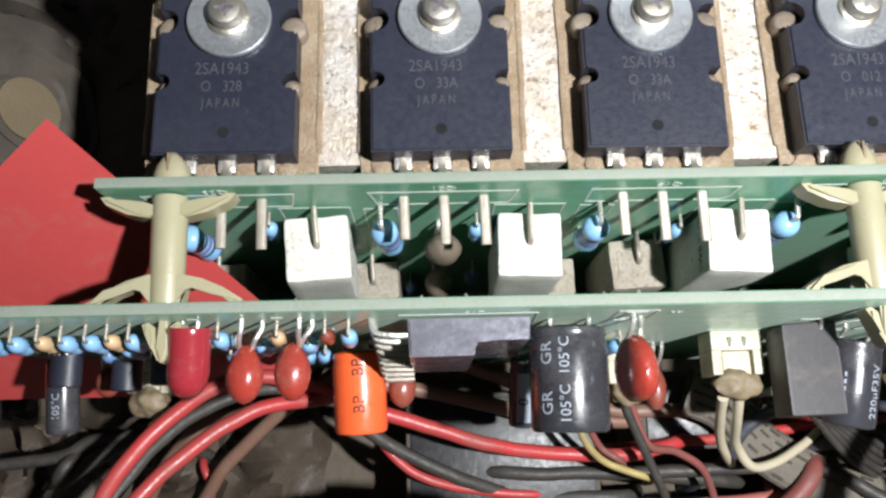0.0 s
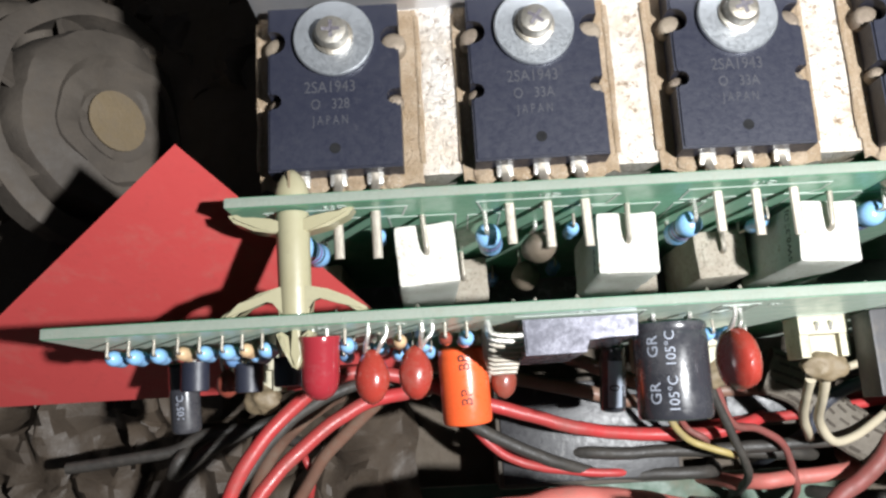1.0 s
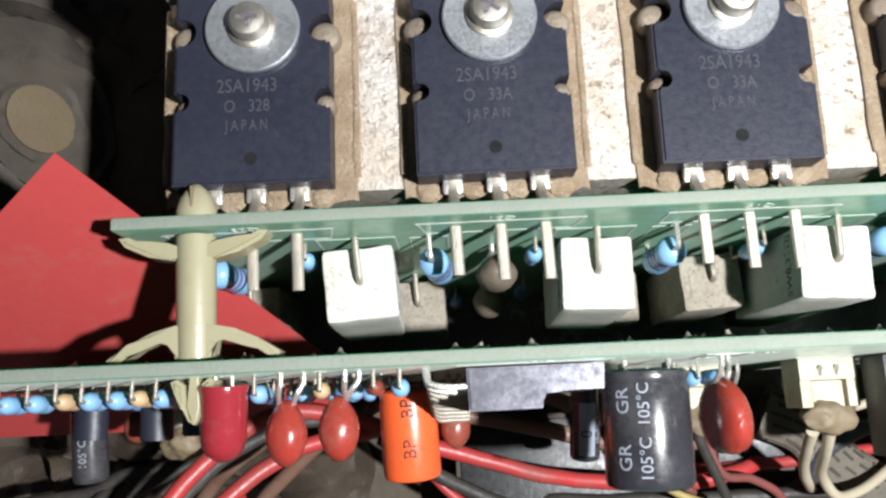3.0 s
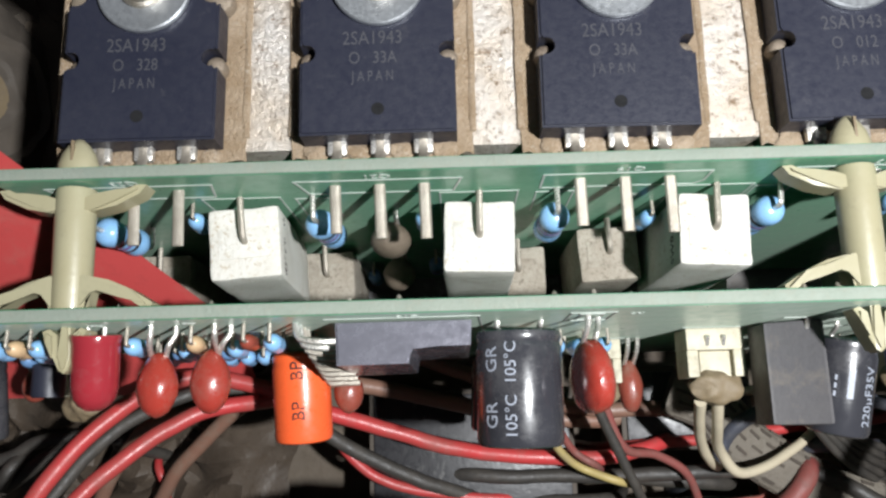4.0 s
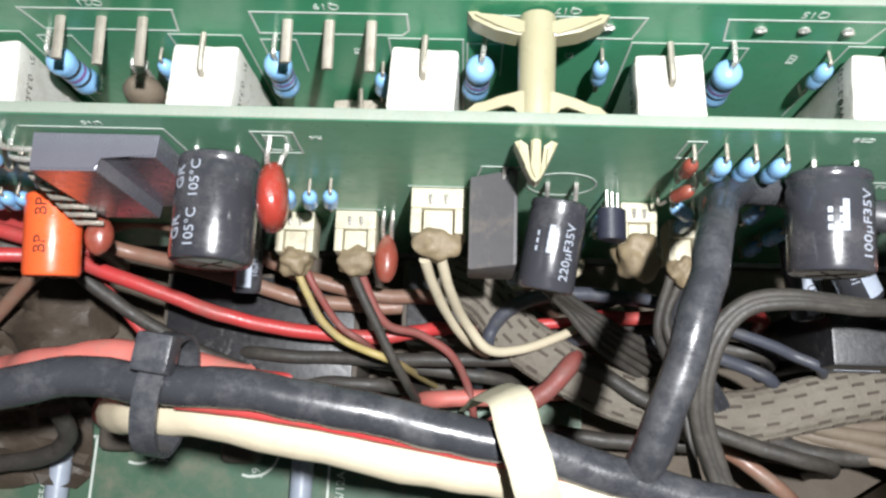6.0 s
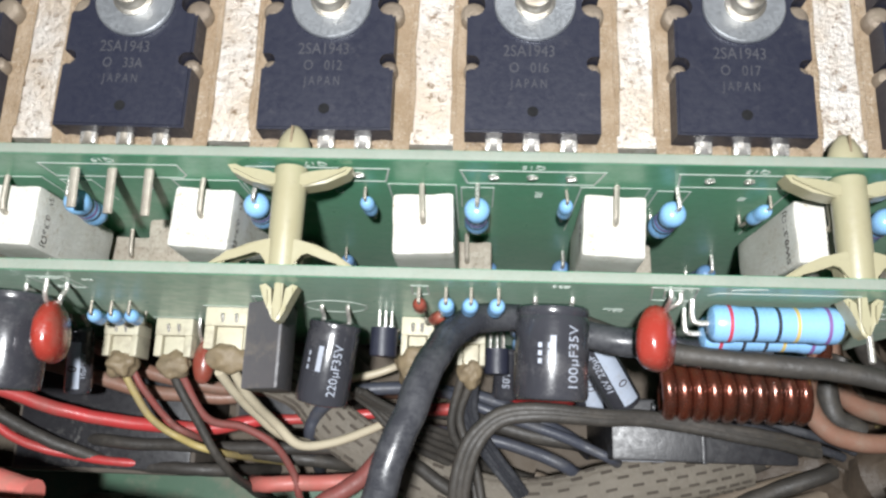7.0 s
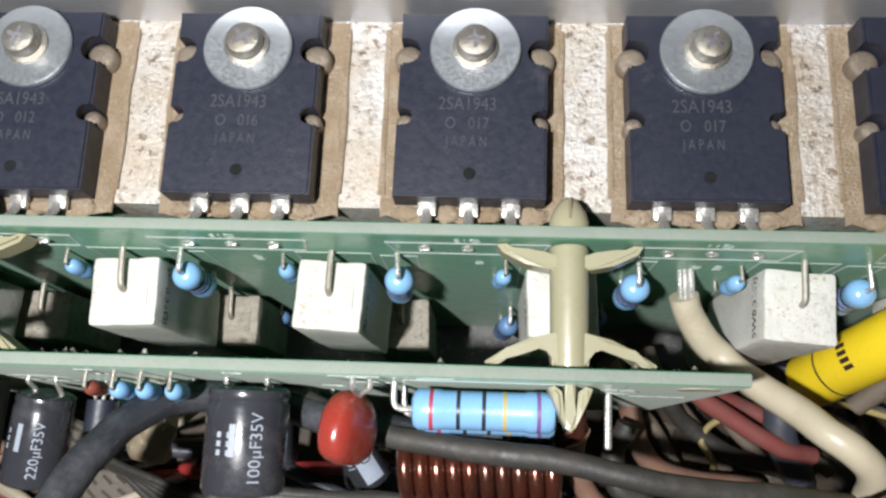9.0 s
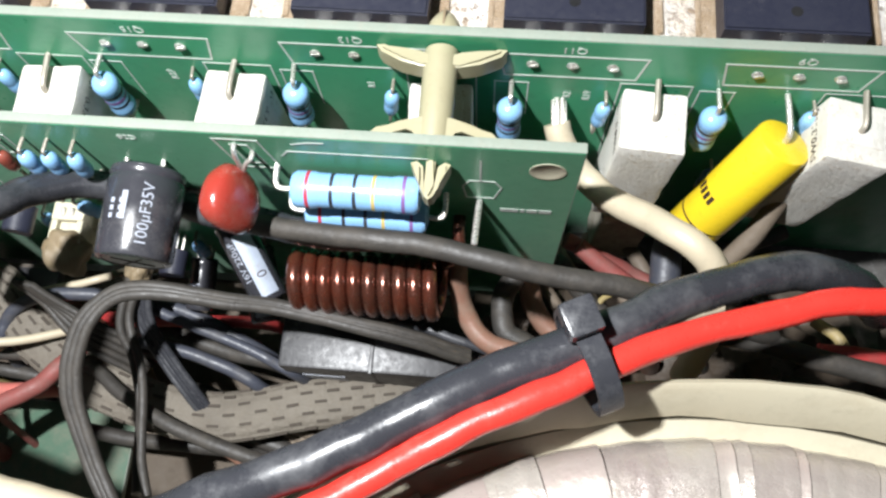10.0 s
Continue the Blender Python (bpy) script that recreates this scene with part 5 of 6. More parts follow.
cable("power_cable", "faded red cable end under the tied black cable", PINK, 0.24, [(1.46, -5.64, -1.60), (2.23, -5.59, -1.10), (3.06, -5.51, -0.90), (3.85, -5.53, -0.80), (4.49, -5.64, -0.60), (5.40, -5.81, -0.40)], group='tied power cables')
cable("power_cable", "red cable end pointing down to its terminal", RED, 0.24, [(2.76, -5.71, -2.60), (2.26, -5.88, -3.60), (1.67, -6.13, -4.60), (1.34, -6.17, -5.40)], group='tied power cables')
cable("power_cable", "thick black cable tied to an ivory one", BLACK, 0.235, [(-0.13, -7.43, 0.60), (0.70, -7.07, 0.80), (1.62, -6.53, 0.90), (2.54, -6.11, 0.95), (3.80, -5.90, 1.00), (5.08, -5.96, 1.05), (6.34, -6.07, 1.00), (7.60, -6.25, 0.90), (8.86, -6.50, 0.80), (10.53, -6.87, 0.60), (11.74, -7.15, 0.50)], group='tied power cables')
cable("power_cable", "thick ivory cable tied under the black one", IVORY, 0.26, [(3.65, -6.28, -0.60), (4.20, -6.25, 0.10), (5.06, -6.31, 0.50), (6.37, -6.51, 0.55), (7.67, -6.71, 0.50), (8.95, -6.91, 0.45), (12.11, -7.44, 0.40), (12.97, -7.56, 0.35), (13.76, -7.70, 0.30), (14.97, -7.93, 0.20)], group='tied power cables')
cable("wire", "thin red wire between the tied cables", RED, 0.08, [(4.95, -6.14, 0.90), (6.35, -6.28, 0.90), (7.61, -6.47, 0.82), (8.88, -6.69, 0.70), (10.18, -6.94, 0.55)], group='tied power cables')
cable("wire", "ivory wire hanging from a cream connector", IVORY, 0.085, [(7.58, -3.79, -1.60), (7.70, -4.09, -2.20), (7.96, -4.48, -3.00), (8.31, -4.79, -3.70), (8.91, -4.91, -5.00), (9.63, -4.96, -5.80), (10.33, -5.01, -6.95)], group='loose wires')
cable("wire", "ivory wire looping from a cream connector", IVORY, 0.085, [(7.83, -3.78, -1.60), (7.97, -4.17, -2.20), (8.23, -4.56, -3.00), (8.63, -4.93, -3.40), (9.34, -4.80, -3.80), (10.24, -4.38, -4.30), (10.92, -3.95, -5.20), (11.51, -3.58, -6.95)], group='loose wires')
cable("wire", "yellow wire hanging from a cream connector", YELLOWW, 0.07, [(5.31, -3.66, -3.00), (5.48, -4.05, -3.20), (5.73, -4.52, -3.50), (6.14, -4.82, -3.80), (6.94, -5.09, -4.00), (7.60, -5.31, -6.95)], group='loose wires')
cable("wire", "orange wire beside a yellow one", DULLRED, 0.065, [(5.47, -3.68, -3.10), (5.67, -4.07, -3.30), (5.98, -4.53, -3.70), (6.44, -4.81, -4.00), (7.04, -5.17, -6.95)], group='loose wires')
cable("wire", "dusty dark wire hanging from a cream connector", GREYW, 0.085, [(6.25, -3.70, -2.90), (6.43, -4.09, -3.10), (6.71, -4.60, -3.40), (7.07, -5.25, -3.80), (7.30, -5.67, -4.60), (7.64, -6.28, -6.95)], group='loose wires')
cable("wire", "dull red wire hanging from a cream connector", DULLRED, 0.075, [(6.41, -3.77, -3.00), (6.79, -4.48, -3.50), (7.42, -4.64, -3.90), (7.95, -4.93, -4.20), (8.26, -5.43, -4.60), (8.40, -6.01, -5.00), (8.56, -6.69, -6.95)], group='loose wires')
cable("wire", "black wire running across the bottom", GREYW, 0.13, [(3.24, -4.90, -6.95), (3.94, -4.93, -5.00), (5.65, -5.00, -4.80), (7.70, -5.00, -4.60), (9.70, -4.92, -4.40), (10.62, -5.18, -4.20), (11.48, -5.70, -4.00), (12.84, -6.26, -3.80), (14.52, -6.65, -4.20), (15.20, -6.81, -6.95)], group='loose wires')
cable("wire", "dusty dark wire along the bottom", GREYW, 0.14, [(2.27, -4.61, -6.95), (2.97, -4.67, -5.60), (4.99, -4.84, -5.40), (6.72, -5.01, -5.30), (8.88, -5.24, -5.40), (9.58, -5.31, -6.95)], group='loose wires')
cable("wire", "blue-grey wire bending under the dark can", BLUEGREY, 0.13, [(8.39, -5.48, -6.95), (8.58, -4.81, -4.60), (8.71, -4.35, -4.20), (9.12, -4.02, -4.00), (9.78, -3.84, -4.00), (11.00, -3.81, -4.20), (12.28, -3.99, -4.40), (13.73, -4.60, -4.80), (14.38, -4.87, -6.95)], group='loose wires')
cable("wire", "bright red wire under the connectors", RED, 0.1, [(6.38, -4.55, -6.95), (7.08, -4.50, -4.60), (8.51, -4.39, -4.50), (9.75, -4.27, -4.50), (10.81, -4.19, -4.60), (12.13, -4.08, -4.80), (12.83, -4.02, -6.95)], group='loose wires')
cable("wire", "strand of a dusty flat ribbon of dark wires", GREYW, 0.07, [(9.44, -3.88, -2.90), (9.85, -4.17, -3.30), (10.47, -4.76, -3.70), (11.42, -5.22, -4.50)], group='ribbon of dark wires')
cable("wire", "strand of a dusty flat ribbon of dark wires", GREYW, 0.07, [(9.53, -3.89, -2.90), (9.95, -4.17, -3.30), (10.59, -4.70, -3.70), (11.50, -5.10, -4.50)], group='ribbon of dark wires')
cable("wire", "strand of a dusty flat ribbon of dark wires", GREYW, 0.07, [(9.61, -3.91, -2.90), (10.04, -4.18, -3.30), (10.71, -4.63, -3.70), (11.59, -4.98, -4.50)], group='ribbon of dark wires')
cable("wire", "strand of a dusty flat ribbon of dark wires", GREYW, 0.07, [(9.69, -3.93, -2.90), (10.13, -4.19, -3.30), (10.83, -4.57, -3.70), (11.68, -4.85, -4.50)], group='ribbon of dark wires')
cable("wire", "strand of a dusty flat ribbon of dark wires", GREYW, 0.07, [(9.77, -3.94, -2.90), (10.23, -4.19, -3.30), (10.95, -4.51, -3.70), (11.77, -4.73, -4.50)], group='ribbon of dark wires')
cable("wire", "strand of a black bundle below a connector", BLACK, 0.065, [(11.55, -3.64, -3.00), (11.58, -4.28, -3.40), (11.94, -4.89, -3.80), (12.54, -5.60, -4.20), (12.97, -6.14, -4.80)], group='bundle of black wires')
cable("wire", "strand of a black bundle below a connector", BLACK, 0.065, [(11.65, -3.64, -3.00), (11.66, -4.28, -3.40), (12.02, -4.88, -3.80), (12.60, -5.57, -4.20), (13.05, -6.14, -4.80)], group='bundle of black wires')
cable("wire", "strand of a black bundle below a connector", BLACK, 0.065, [(11.74, -3.63, -3.00), (11.75, -4.28, -3.40), (12.11, -4.88, -3.80), (12.66, -5.54, -4.20), (13.13, -6.13, -4.80)], group='bundle of black wires')
cable("wire", "strand of a black bundle below a connector", BLACK, 0.065, [(11.83, -3.63, -3.00), (11.83, -4.27, -3.40), (12.20, -4.88, -3.80), (12.72, -5.50, -4.20), (13.21, -6.13, -4.80)], group='bundle of black wires')
cable("strap", "wide ivory strap across the tied cables", STRAP, 0.25, [(9.11, -8.02, 0.10), (9.09, -7.41, 0.90), (9.00, -6.83, 1.25), (8.87, -6.33, 1.30), (8.72, -5.94, 1.10), (8.57, -5.84, 0.50), (8.42, -5.95, -0.40)], flat=0.13)
cable("power_cable", "thick black cable arching over the wiring", BLACK, 0.22, [(16.23, -3.37, -0.75), (15.07, -3.36, -0.70), (13.98, -3.26, -0.60), (13.13, -3.02, -0.75), (12.32, -2.92, -0.45), (11.60, -3.19, 0.10), (11.19, -3.85, 0.80), (10.92, -4.70, 1.20), (10.64, -5.53, 1.20), (10.34, -6.39, 0.90), (10.06, -7.22, 0.20)], group='tied power cables')
cable("wire", "dark wire hanging under a connector", GREYW, 0.08, [(11.56, -3.68, -2.90), (11.40, -4.48, -3.20), (11.64, -5.03, -3.50), (11.91, -5.90, -3.60), (12.02, -6.66, -3.60), (12.18, -7.30, -3.50)], group='bundle of black wires')
cable("wire", "dark wire hanging under a connector", GREYW, 0.08, [(11.75, -3.67, -2.90), (11.55, -4.38, -3.20), (11.83, -5.13, -3.40), (11.99, -5.90, -3.50), (12.18, -6.74, -3.40), (12.45, -7.36, -3.30)], group='bundle of black wires')
cable("wire", "strand of a looped dark bundle from the coil", GREYW, 0.09, [(17.65, -4.66, -2.60), (16.47, -4.50, -2.00), (14.77, -4.30, -1.70), (13.86, -4.31, -1.40), (13.02, -4.25, -1.20), (12.23, -4.34, -1.20), (11.68, -4.87, -1.30), (11.52, -5.79, -1.60), (11.86, -6.75, -2.00), (12.24, -7.47, -2.20)], group='looped dark bundle')
cable("wire", "strand of a looped dark bundle from the coil", GREYW, 0.09, [(17.65, -4.72, -2.60), (16.47, -4.55, -2.00), (14.77, -4.34, -1.70), (13.87, -4.37, -1.40), (13.03, -4.31, -1.20), (12.25, -4.41, -1.20), (11.76, -4.91, -1.30), (11.61, -5.79, -1.60), (11.94, -6.75, -2.00), (12.32, -7.46, -2.20)], group='looped dark bundle')
cable("wire", "strand of a looped dark bundle from the coil", GREYW, 0.09, [(17.66, -4.77, -2.60), (16.48, -4.61, -2.00), (14.78, -4.39, -1.70), (13.88, -4.42, -1.40), (13.04, -4.37, -1.20), (12.26, -4.48, -1.20), (11.84, -4.95, -1.30), (11.70, -5.78, -1.60), (12.02, -6.74, -2.00), (12.40, -7.46, -2.20)], group='looped dark bundle')
braided_sleeve([(7.76, -3.51, -4.00), (8.53, -3.86, -4.20), (9.31, -4.66, -4.40), (10.91, -5.50, -4.50), (12.85, -5.86, -4.50), (14.83, -5.46, -4.50), (16.27, -5.17, -4.70), (17.31, -4.94, -5.10)])
cable("wire", "blue-grey wire beside the braided sleeving", BLUEGREY, 0.12, [(9.50, -4.59, -6.95), (10.20, -4.59, -4.40), (11.07, -4.59, -4.20), (12.20, -4.72, -4.20), (13.07, -4.94, -4.30), (13.80, -5.26, -4.60), (14.44, -5.54, -6.95)], group='loose wires')
cable("wire", "blue-grey wire running to the relay", BLUEGREY, 0.1, [(10.57, -3.57, -6.95), (11.22, -3.83, -4.00), (12.02, -4.15, -3.80), (13.12, -4.48, -3.90), (13.88, -4.77, -4.00), (14.51, -5.04, -4.20), (15.15, -5.32, -6.95)], group='loose wires')
cable("wire", "dull red wire under the looped bundle", PINK, 0.16, [(6.86, -5.73, -6.95), (7.56, -5.70, -4.90), (8.54, -5.66, -4.80), (9.21, -5.59, -4.80), (9.65, -5.50, -5.00), (10.34, -5.36, -6.95)], group='loose wires')
cable("wire", "red wire under the looped bundle", RED, 0.12, [(9.76, -4.11, -6.95), (10.46, -4.13, -4.60), (11.30, -4.15, -4.50), (12.15, -4.04, -4.60), (13.67, -3.97, -4.80), (14.37, -3.94, -6.95)], group='loose wires')
cable("wire", "thin ivory wire above the braided sleeving", IVORY, 0.08, [(7.97, -3.74, -6.95), (8.67, -3.66, -4.90), (9.19, -3.60, -4.60), (9.78, -3.49, -4.50), (10.27, -3.27, -4.60), (10.41, -2.96, -5.20), (10.70, -2.32, -6.95)], group='loose wires')
cable("wire", "brown coil tail bending under the cables", BROWN, 0.17, [(17.42, -3.19, -1.60), (17.41, -3.58, -2.20), (17.56, -4.04, -2.60), (18.01, -4.49, -2.70), (18.77, -4.60, -2.80), (19.64, -4.39, -3.00)], group='loose wires')
cable("wire", "dusty dark wire bending beside a brown one", GREYW, 0.2, [(18.37, -3.07, -3.00), (18.16, -3.55, -3.20), (18.24, -4.15, -3.20), (18.70, -4.40, -3.30)], group='loose wires')
cable("wire", "shiny dark wires under the coil", BLACK, 0.08, [(14.95, -4.19, -3.00), (15.77, -4.25, -2.90), (16.76, -4.38, -2.90), (17.64, -4.63, -3.00), (18.33, -4.83, -3.20)], group='loose wires')
cable("wire", "shiny dark wires under the coil", BLACK, 0.08, [(14.96, -4.08, -2.90), (15.86, -4.12, -2.80), (16.85, -4.26, -2.80), (17.83, -4.52, -2.90), (18.52, -4.72, -3.20)], group='loose wires')
cable("power_cable", "dark cable running in front of the coil", GREYW, 0.16, [(13.13, -2.83, -0.90), (14.47, -3.37, -0.55), (15.55, -3.51, -0.30), (16.56, -3.63, -0.20), (17.85, -3.84, -0.10), (18.95, -3.96, -0.20), (19.91, -4.01, -0.40), (20.95, -4.15, -0.80), (22.16, -4.30, -1.60)], group='tied power cables')
cable("wire", "thick ivory wire soldered to the rear board", IVORY, 0.21, [(18.82, -1.30, -0.70), (18.88, -1.50, -0.80), (19.06, -1.78, -0.98), (19.37, -2.12, -1.12), (19.72, -2.50, -0.95), (20.12, -2.92, -0.55), (20.45, -3.25, -0.22), (20.80, -3.50, -0.18), (21.08, -3.82, -0.45), (21.15, -4.25, -1.20), (21.10, -4.80, -2.50)], group='loose wires')
cable("power_cable", "thick black cable tied to a red one", BLACK, 0.27, [(13.33, -7.86, 0.50), (14.90, -7.25, 0.80), (16.32, -6.58, 1.00), (17.58, -5.92, 1.05), (18.87, -5.23, 1.00), (19.91, -4.66, 0.80), (21.06, -4.05, 0.40), (22.16, -3.73, 0.00), (23.18, -3.67, -0.80), (24.05, -3.72, -2.00)], group='tied power cables')
cable("power_cable", "bright red cable tied to a black one", BRIGHTRED, 0.18, [(15.23, -7.76, 0.70), (16.32, -7.14, 0.95), (17.62, -6.36, 1.15), (18.87, -5.68, 1.20), (19.51, -5.31, 1.15), (20.54, -4.86, 0.95), (21.64, -4.46, 0.70), (22.91, -4.20, 0.50), (24.37, -4.23, 0.20)], group='tied power cables')
cable("wire", "ivory strand between the tied cables", IVORY, 0.1, [(19.16, -5.20, 0.80), (19.71, -4.92, 0.75), (20.29, -4.65, 0.60), (20.88, -4.38, 0.40)], group='tied power cables')
cable("wire", "dark wire under the red cable", GREYW, 0.17, [(21.07, -4.29, -1.60), (21.82, -4.33, -1.60), (22.93, -4.53, -1.70), (24.19, -4.80, -1.80)], group='loose wires')
cable("wire", "red wire behind the transformer", RED, 0.15, [(23.14, -4.33, -2.20), (23.74, -4.35, -2.20), (24.70, -4.31, -2.40)], group='loose wires')
cable("wire", "yellow wire behind the transformer", YELLOWW, 0.1, [(23.41, -3.62, -3.00), (23.68, -3.89, -2.80), (23.84, -4.16, -2.80)], group='loose wires')
cable("wire", "dusty tan wire hanging by the yellow capacitor", TANW, 0.17, [(22.54, -1.78, -1.60), (22.49, -2.02, -2.00), (22.24, -2.39, -2.40), (21.97, -2.68, -2.80)], group='loose wires')
cable("wire", "dull red wire below the front board's corner", DULLRED, 0.15, [(19.23, -2.30, -3.40), (19.77, -2.47, -3.60), (20.46, -2.63, -4.00), (21.28, -3.01, -4.40), (21.92, -3.30, -6.95)], group='loose wires')
cable("wire", "dusty wire deep below the cables", GREYW, 0.15, [(9.19, -6.13, -6.95), (9.89, -6.19, -5.80), (11.30, -6.32, -5.60), (13.15, -6.39, -5.60), (14.76, -6.59, -5.60), (15.45, -6.68, -6.95)], group='loose wires')
cable("wire", "dusty wire deep below the cables", GREYW, 0.17, [(12.68, -5.75, -6.95), (13.34, -5.99, -5.40), (14.38, -6.37, -5.20), (15.77, -6.41, -5.20), (17.64, -5.58, -5.20), (18.97, -5.09, -5.20), (19.63, -4.85, -6.95)], group='loose wires')
cable("wire", "dusty wire deep below the cables", BROWN, 0.15, [(10.42, -4.22, -6.95), (10.87, -4.75, -5.60), (11.79, -5.84, -5.40), (13.12, -6.43, -5.40), (14.19, -7.22, -5.40), (14.75, -7.64, -6.95)], group='loose wires')
cable("wire", "dusty wire deep below the cables", GREYW, 0.16, [(8.15, -3.68, -6.95), (8.78, -3.98, -5.20), (9.72, -4.42, -5.00), (11.05, -4.15, -4.90), (12.70, -4.52, -4.90), (13.82, -4.68, -5.00), (14.51, -4.78, -6.95)], group='loose wires')
cable("wire", "dusty wire deep below the cables", GREYW, 0.15, [(11.57, -5.11, -6.95), (12.25, -5.26, -5.60), (13.54, -5.55, -5.30), (15.52, -5.57, -5.30), (17.56, -5.03, -5.40), (18.24, -4.85, -6.95)], group='loose wires')
cable("wire", "red wire deep below the cables", DULLRED, 0.17, [(7.82, -6.87, -6.95), (8.37, -6.44, -4.40), (8.98, -5.96, -4.20), (9.59, -5.58, -4.20), (10.19, -4.91, -4.40), (10.66, -4.39, -6.95)], group='loose wires')
cable("wire", "dusty wire at the board's end", GREYW, 0.12, [(-6.26, -4.67, -4.50), (-4.25, -4.46, -4.60), (-3.56, -4.16, -4.60), (-2.33, -4.12, -4.80), (-1.83, -4.38, -5.20), (-1.21, -4.70, -6.95)], group='loose wires')
cable("wire", "dark wire at the board's end", GREYW, 0.14, [(-3.58, -3.86, -6.95), (-3.90, -4.48, -4.60), (-4.12, -4.91, -4.60), (-3.36, -4.40, -4.70), (-2.02, -3.91, -5.00), (-1.36, -3.67, -6.95)], group='loose wires')
cable("wire", "dark wire under the tied cables", GREYW, 0.16, [(1.51, -6.20, -3.20), (1.43, -6.60, -3.80), (0.84, -6.94, -4.20), (-0.20, -7.17, -4.40), (-1.56, -7.39, -4.40), (-2.92, -7.61, -4.40), (-3.61, -7.72, -6.95)], group='loose wires')
cable("wire", "thin red wire deep by the brown ones", RED, 0.08, [(-1.94, -3.97, -6.95), (-1.71, -4.63, -5.50), (-1.52, -5.17, -5.50), (-1.63, -5.70, -5.80), (-1.77, -6.39, -6.95)], group='loose wires')
cable("hose", "dusty hose looping beside the fan", FANGREY, 0.5, [(-8.99, 5.01, -4.50), (-7.45, 5.06, -4.50), (-7.87, 3.24, -5.00), (-8.03, 1.50, -5.00), (-9.01, 0.91, -5.00)])
cable("wire", "dull red wire below the front board's corner", DULLRED, 0.16, [(19.44, -2.47, -3.20), (20.13, -2.90, -3.40), (21.01, -3.34, -3.60), (21.68, -3.50, -3.90)], group='loose wires')
cable("wire", "greenish grey sleeve hanging below the rear board", BLUEGREY, 0.28, [(21.17, -2.02, -3.40), (21.10, -2.68, -3.60), (21.18, -3.24, -3.80), (21.57, -3.89, -4.20)], group='loose wires')
cable("wire", "thin yellow wire looping in the depth", YELLOWW, 0.06, [(21.69, -2.66, -6.95), (21.00, -2.78, -4.60), (20.28, -2.91, -4.60), (19.96, -3.27, -4.60), (20.22, -3.67, -4.80), (20.60, -4.26, -6.95)], group='loose wires')
cable("wire", "thin yellow wire by the transformer", YELLOWW, 0.06, [(21.82, -2.61, -3.40), (22.28, -2.69, -3.40), (22.73, -2.80, -3.40)], group='loose wires')
cable("wire", "dusty brown wire in the depth", BROWN, 0.2, [(18.11, -2.02, -3.40), (18.51, -2.75, -3.80), (18.86, -3.51, -4.20), (19.58, -3.97, -4.40), (20.82, -4.03, -4.60), (21.52, -4.06, -6.95)], group='loose wires')
cable("wire", "dusty grey wire in the depth", GREYW, 0.16, [(18.81, -1.84, -6.95), (19.23, -2.40, -4.40), (19.66, -2.98, -4.60), (20.51, -3.46, -4.80), (21.88, -3.91, -5.00), (22.55, -4.13, -6.95)], group='loose wires')
cable("wire", "dusty grey wire in the depth", GREYW, 0.15, [(21.93, -2.95, -6.95), (22.38, -2.42, -4.00), (22.71, -2.03, -3.80), (23.31, -1.72, -3.80)], group='loose wires')
cable("wire", "dusty tan wire fanning out in the depth", TANW, 0.11, [(13.10, -5.35, -5.30), (14.37, -5.74, -5.10), (15.91, -5.61, -5.20), (17.56, -5.03, -5.40), (19.02, -4.50, -5.60)], group='dusty wires in the depth')
cable("wire", "dusty tan wire fanning out in the depth", TANW, 0.13, [(13.34, -5.51, -5.30), (14.66, -5.87, -5.20), (16.14, -5.85, -5.20), (17.69, -5.44, -5.40), (18.97, -5.04, -5.60)], group='dusty wires in the depth')
cable("wire", "dusty tan wire fanning out in the depth", TANW, 0.15, [(13.58, -5.68, -5.30), (14.90, -6.01, -5.10), (16.36, -6.10, -5.20), (17.82, -5.85, -5.40), (18.93, -5.57, -5.60)], group='dusty wires in the depth')
cable("wire", "dusty tan wire fanning out in the depth", TANW, 0.11, [(13.82, -5.84, -5.30), (15.19, -6.14, -5.20), (16.59, -6.34, -5.20), (17.95, -6.25, -5.40), (18.88, -6.10, -5.60)], group='dusty wires in the depth')
cable("wire", "dusty tan wire fanning out in the depth", TANW, 0.13, [(14.06, -6.00, -5.30), (15.42, -6.28, -5.10), (16.81, -6.58, -5.20), (18.08, -6.64, -5.40), (18.83, -6.61, -5.60)], group='dusty wires in the depth')
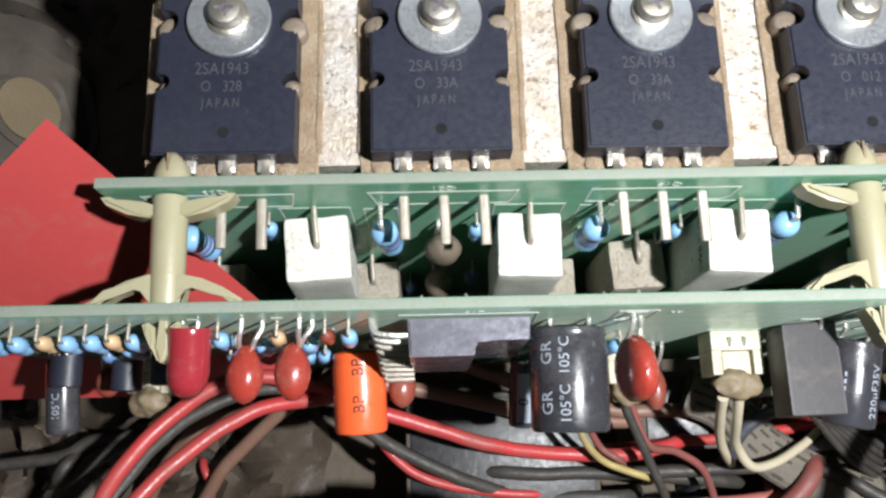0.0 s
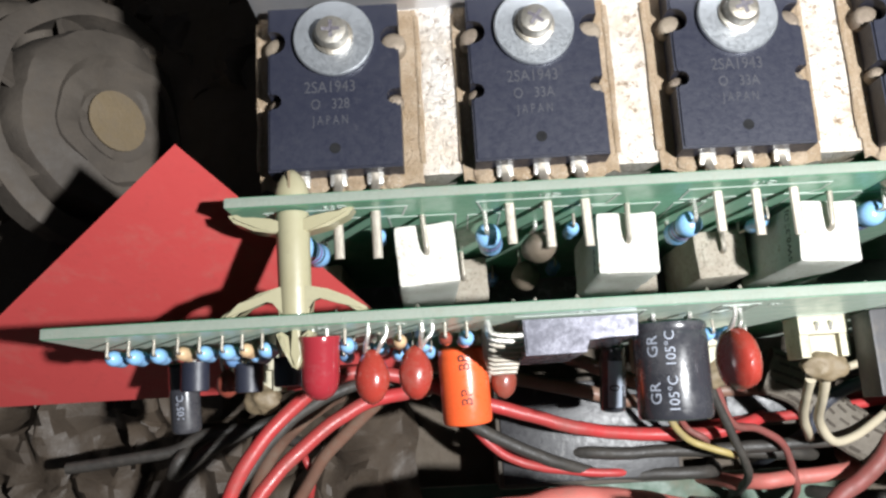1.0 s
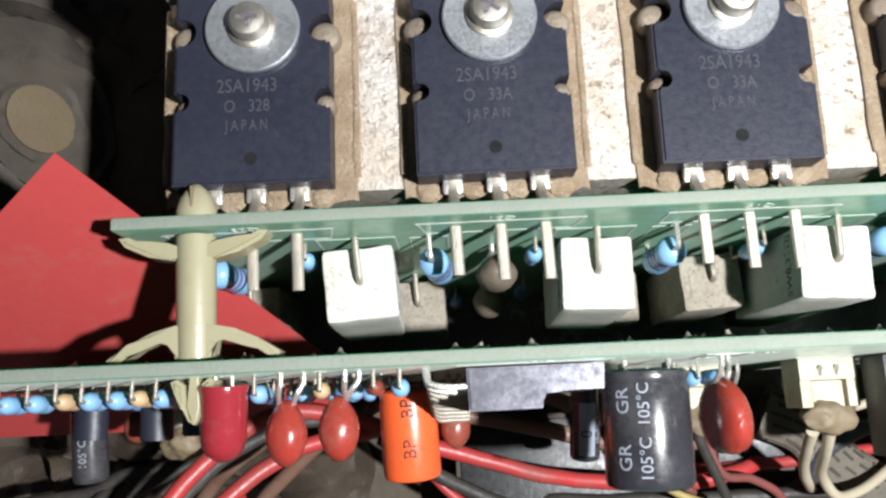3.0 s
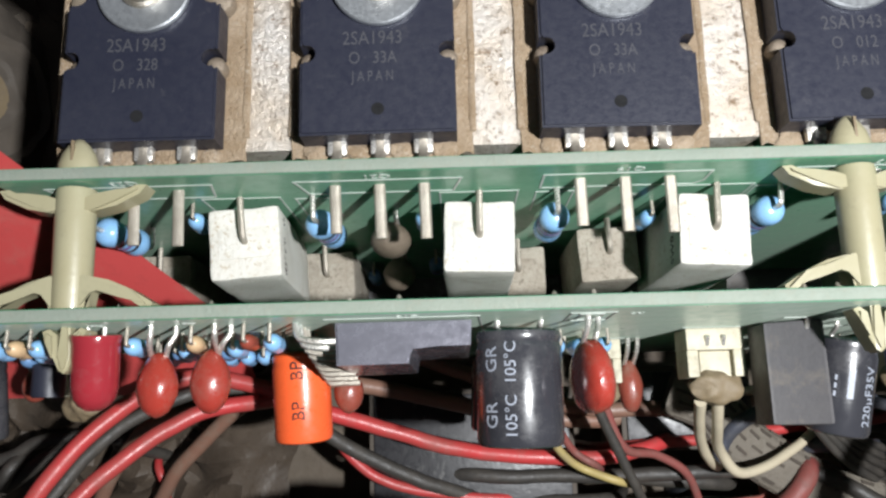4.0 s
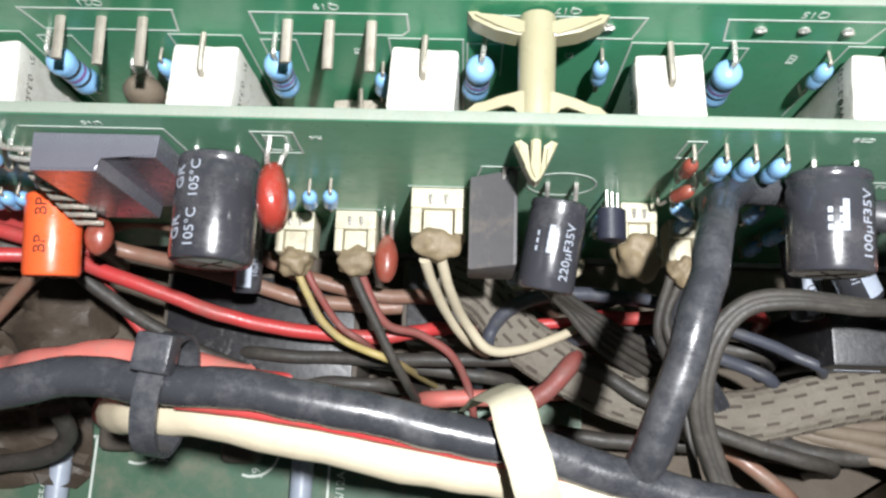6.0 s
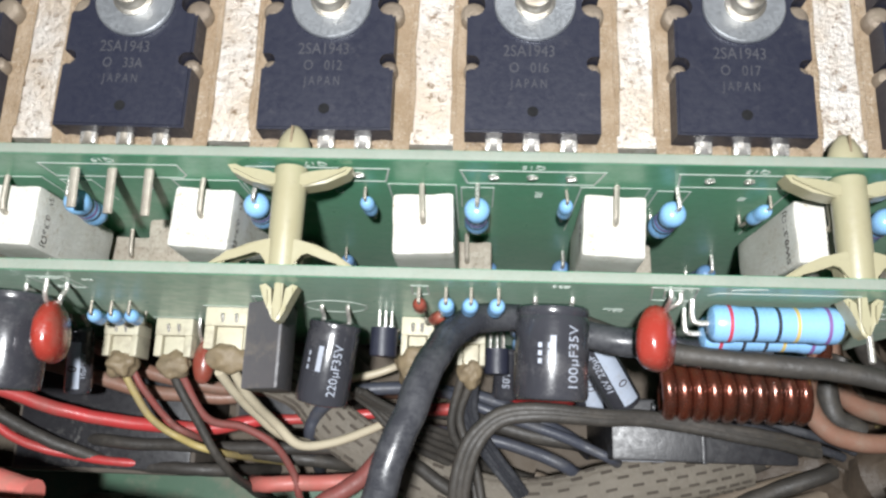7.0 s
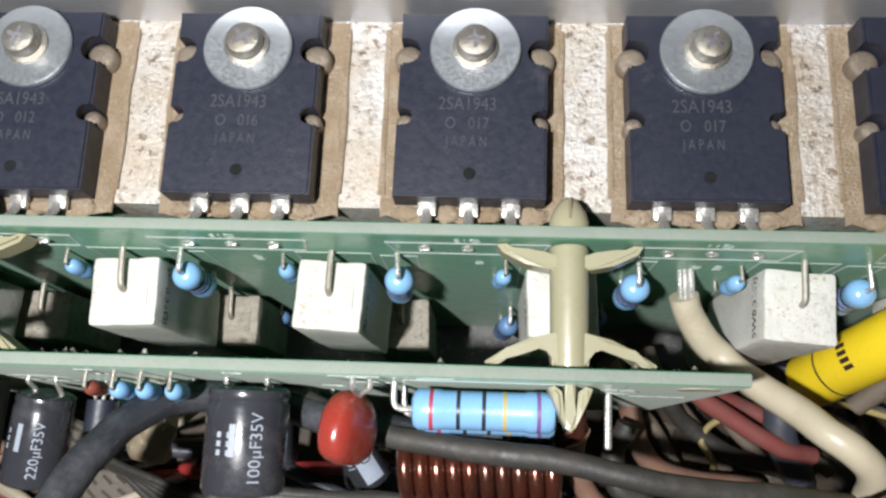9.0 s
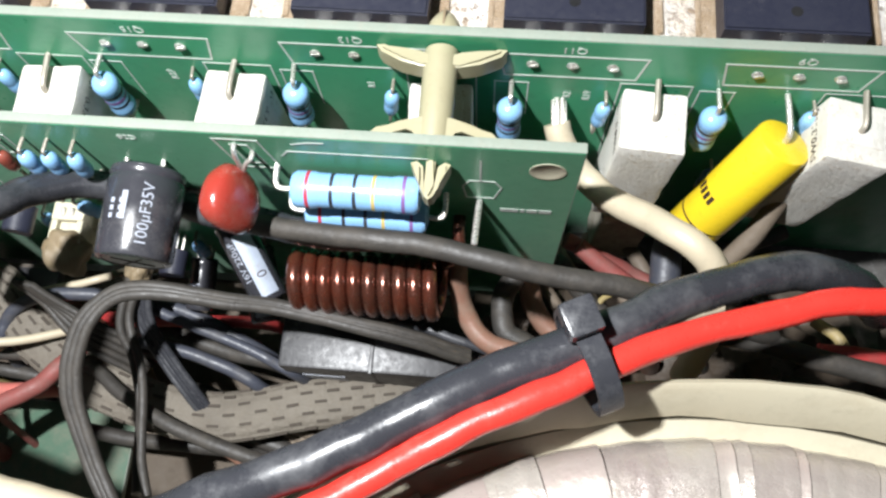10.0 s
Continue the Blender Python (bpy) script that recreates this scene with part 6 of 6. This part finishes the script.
cable("wire", "dusty tan wire fanning out in the depth", TANW, 0.15, [(14.30, -6.16, -5.30), (15.72, -6.41, -5.20), (17.02, -6.82, -5.20), (18.21, -7.03, -5.40), (18.79, -7.12, -5.60)], group='dusty wires in the depth')
cable("wire", "dusty tan wire fanning out in the depth", TANW, 0.11, [(14.53, -6.32, -5.30), (15.94, -6.55, -5.10), (17.24, -7.05, -5.20), (18.34, -7.41, -5.40), (18.74, -7.62, -5.60)], group='dusty wires in the depth')
cable("wire", "dusty tan wire below the front board's corner", TANW, 0.12, [(18.52, -1.62, -5.00), (18.69, -2.39, -4.80), (19.21, -3.09, -4.90), (19.65, -3.90, -5.10)], group='dusty wires in the depth')
cable("wire", "dusty tan wire below the front board's corner", TANW, 0.13999999999999999, [(19.17, -1.60, -5.00), (19.38, -2.38, -4.60), (19.94, -3.07, -4.90), (20.58, -3.86, -5.10)], group='dusty wires in the depth')
cable("wire", "dusty tan wire below the front board's corner", TANW, 0.12, [(19.81, -1.58, -5.00), (20.15, -2.34, -4.80), (20.67, -3.04, -4.90), (21.51, -3.83, -5.10)], group='dusty wires in the depth')
cable("wire", "dusty tan wire below the front board's corner", TANW, 0.13999999999999999, [(20.45, -1.57, -5.00), (20.82, -2.33, -4.60), (21.39, -3.02, -4.90), (22.43, -3.79, -5.10)], group='dusty wires in the depth')
cable_tie("black nylon cable tie round black and ivory cables", (4.77, -6.03, 0.75), (1, -0.12, 0), 0.66, 0.56)
cable_tie("black nylon cable tie round black and red cables", (19.15, -5.3, 0.95), (0.88, 0.42, 0), 0.62, 0.5)
ends = [o for o in bpy.data.objects if o.get("label") == "thick ivory wire soldered to the rear board"]
for k in range(7):
    a = 2 * math.pi * k / 6
    r = 0.085 if k < 6 else 0.0
    p = Vector((18.80 + r * math.cos(a), -1.0, -0.62 + r * math.sin(a)))
    part("strand", tube(bmesh.new(), [p, p + Vector((0.01, -0.2, -0.02)), p + Vector((0.03, -0.4, -0.10))], 0.038, 6, 4), TIN, ends[0], "bare tinned strands" if k == 0 else "")
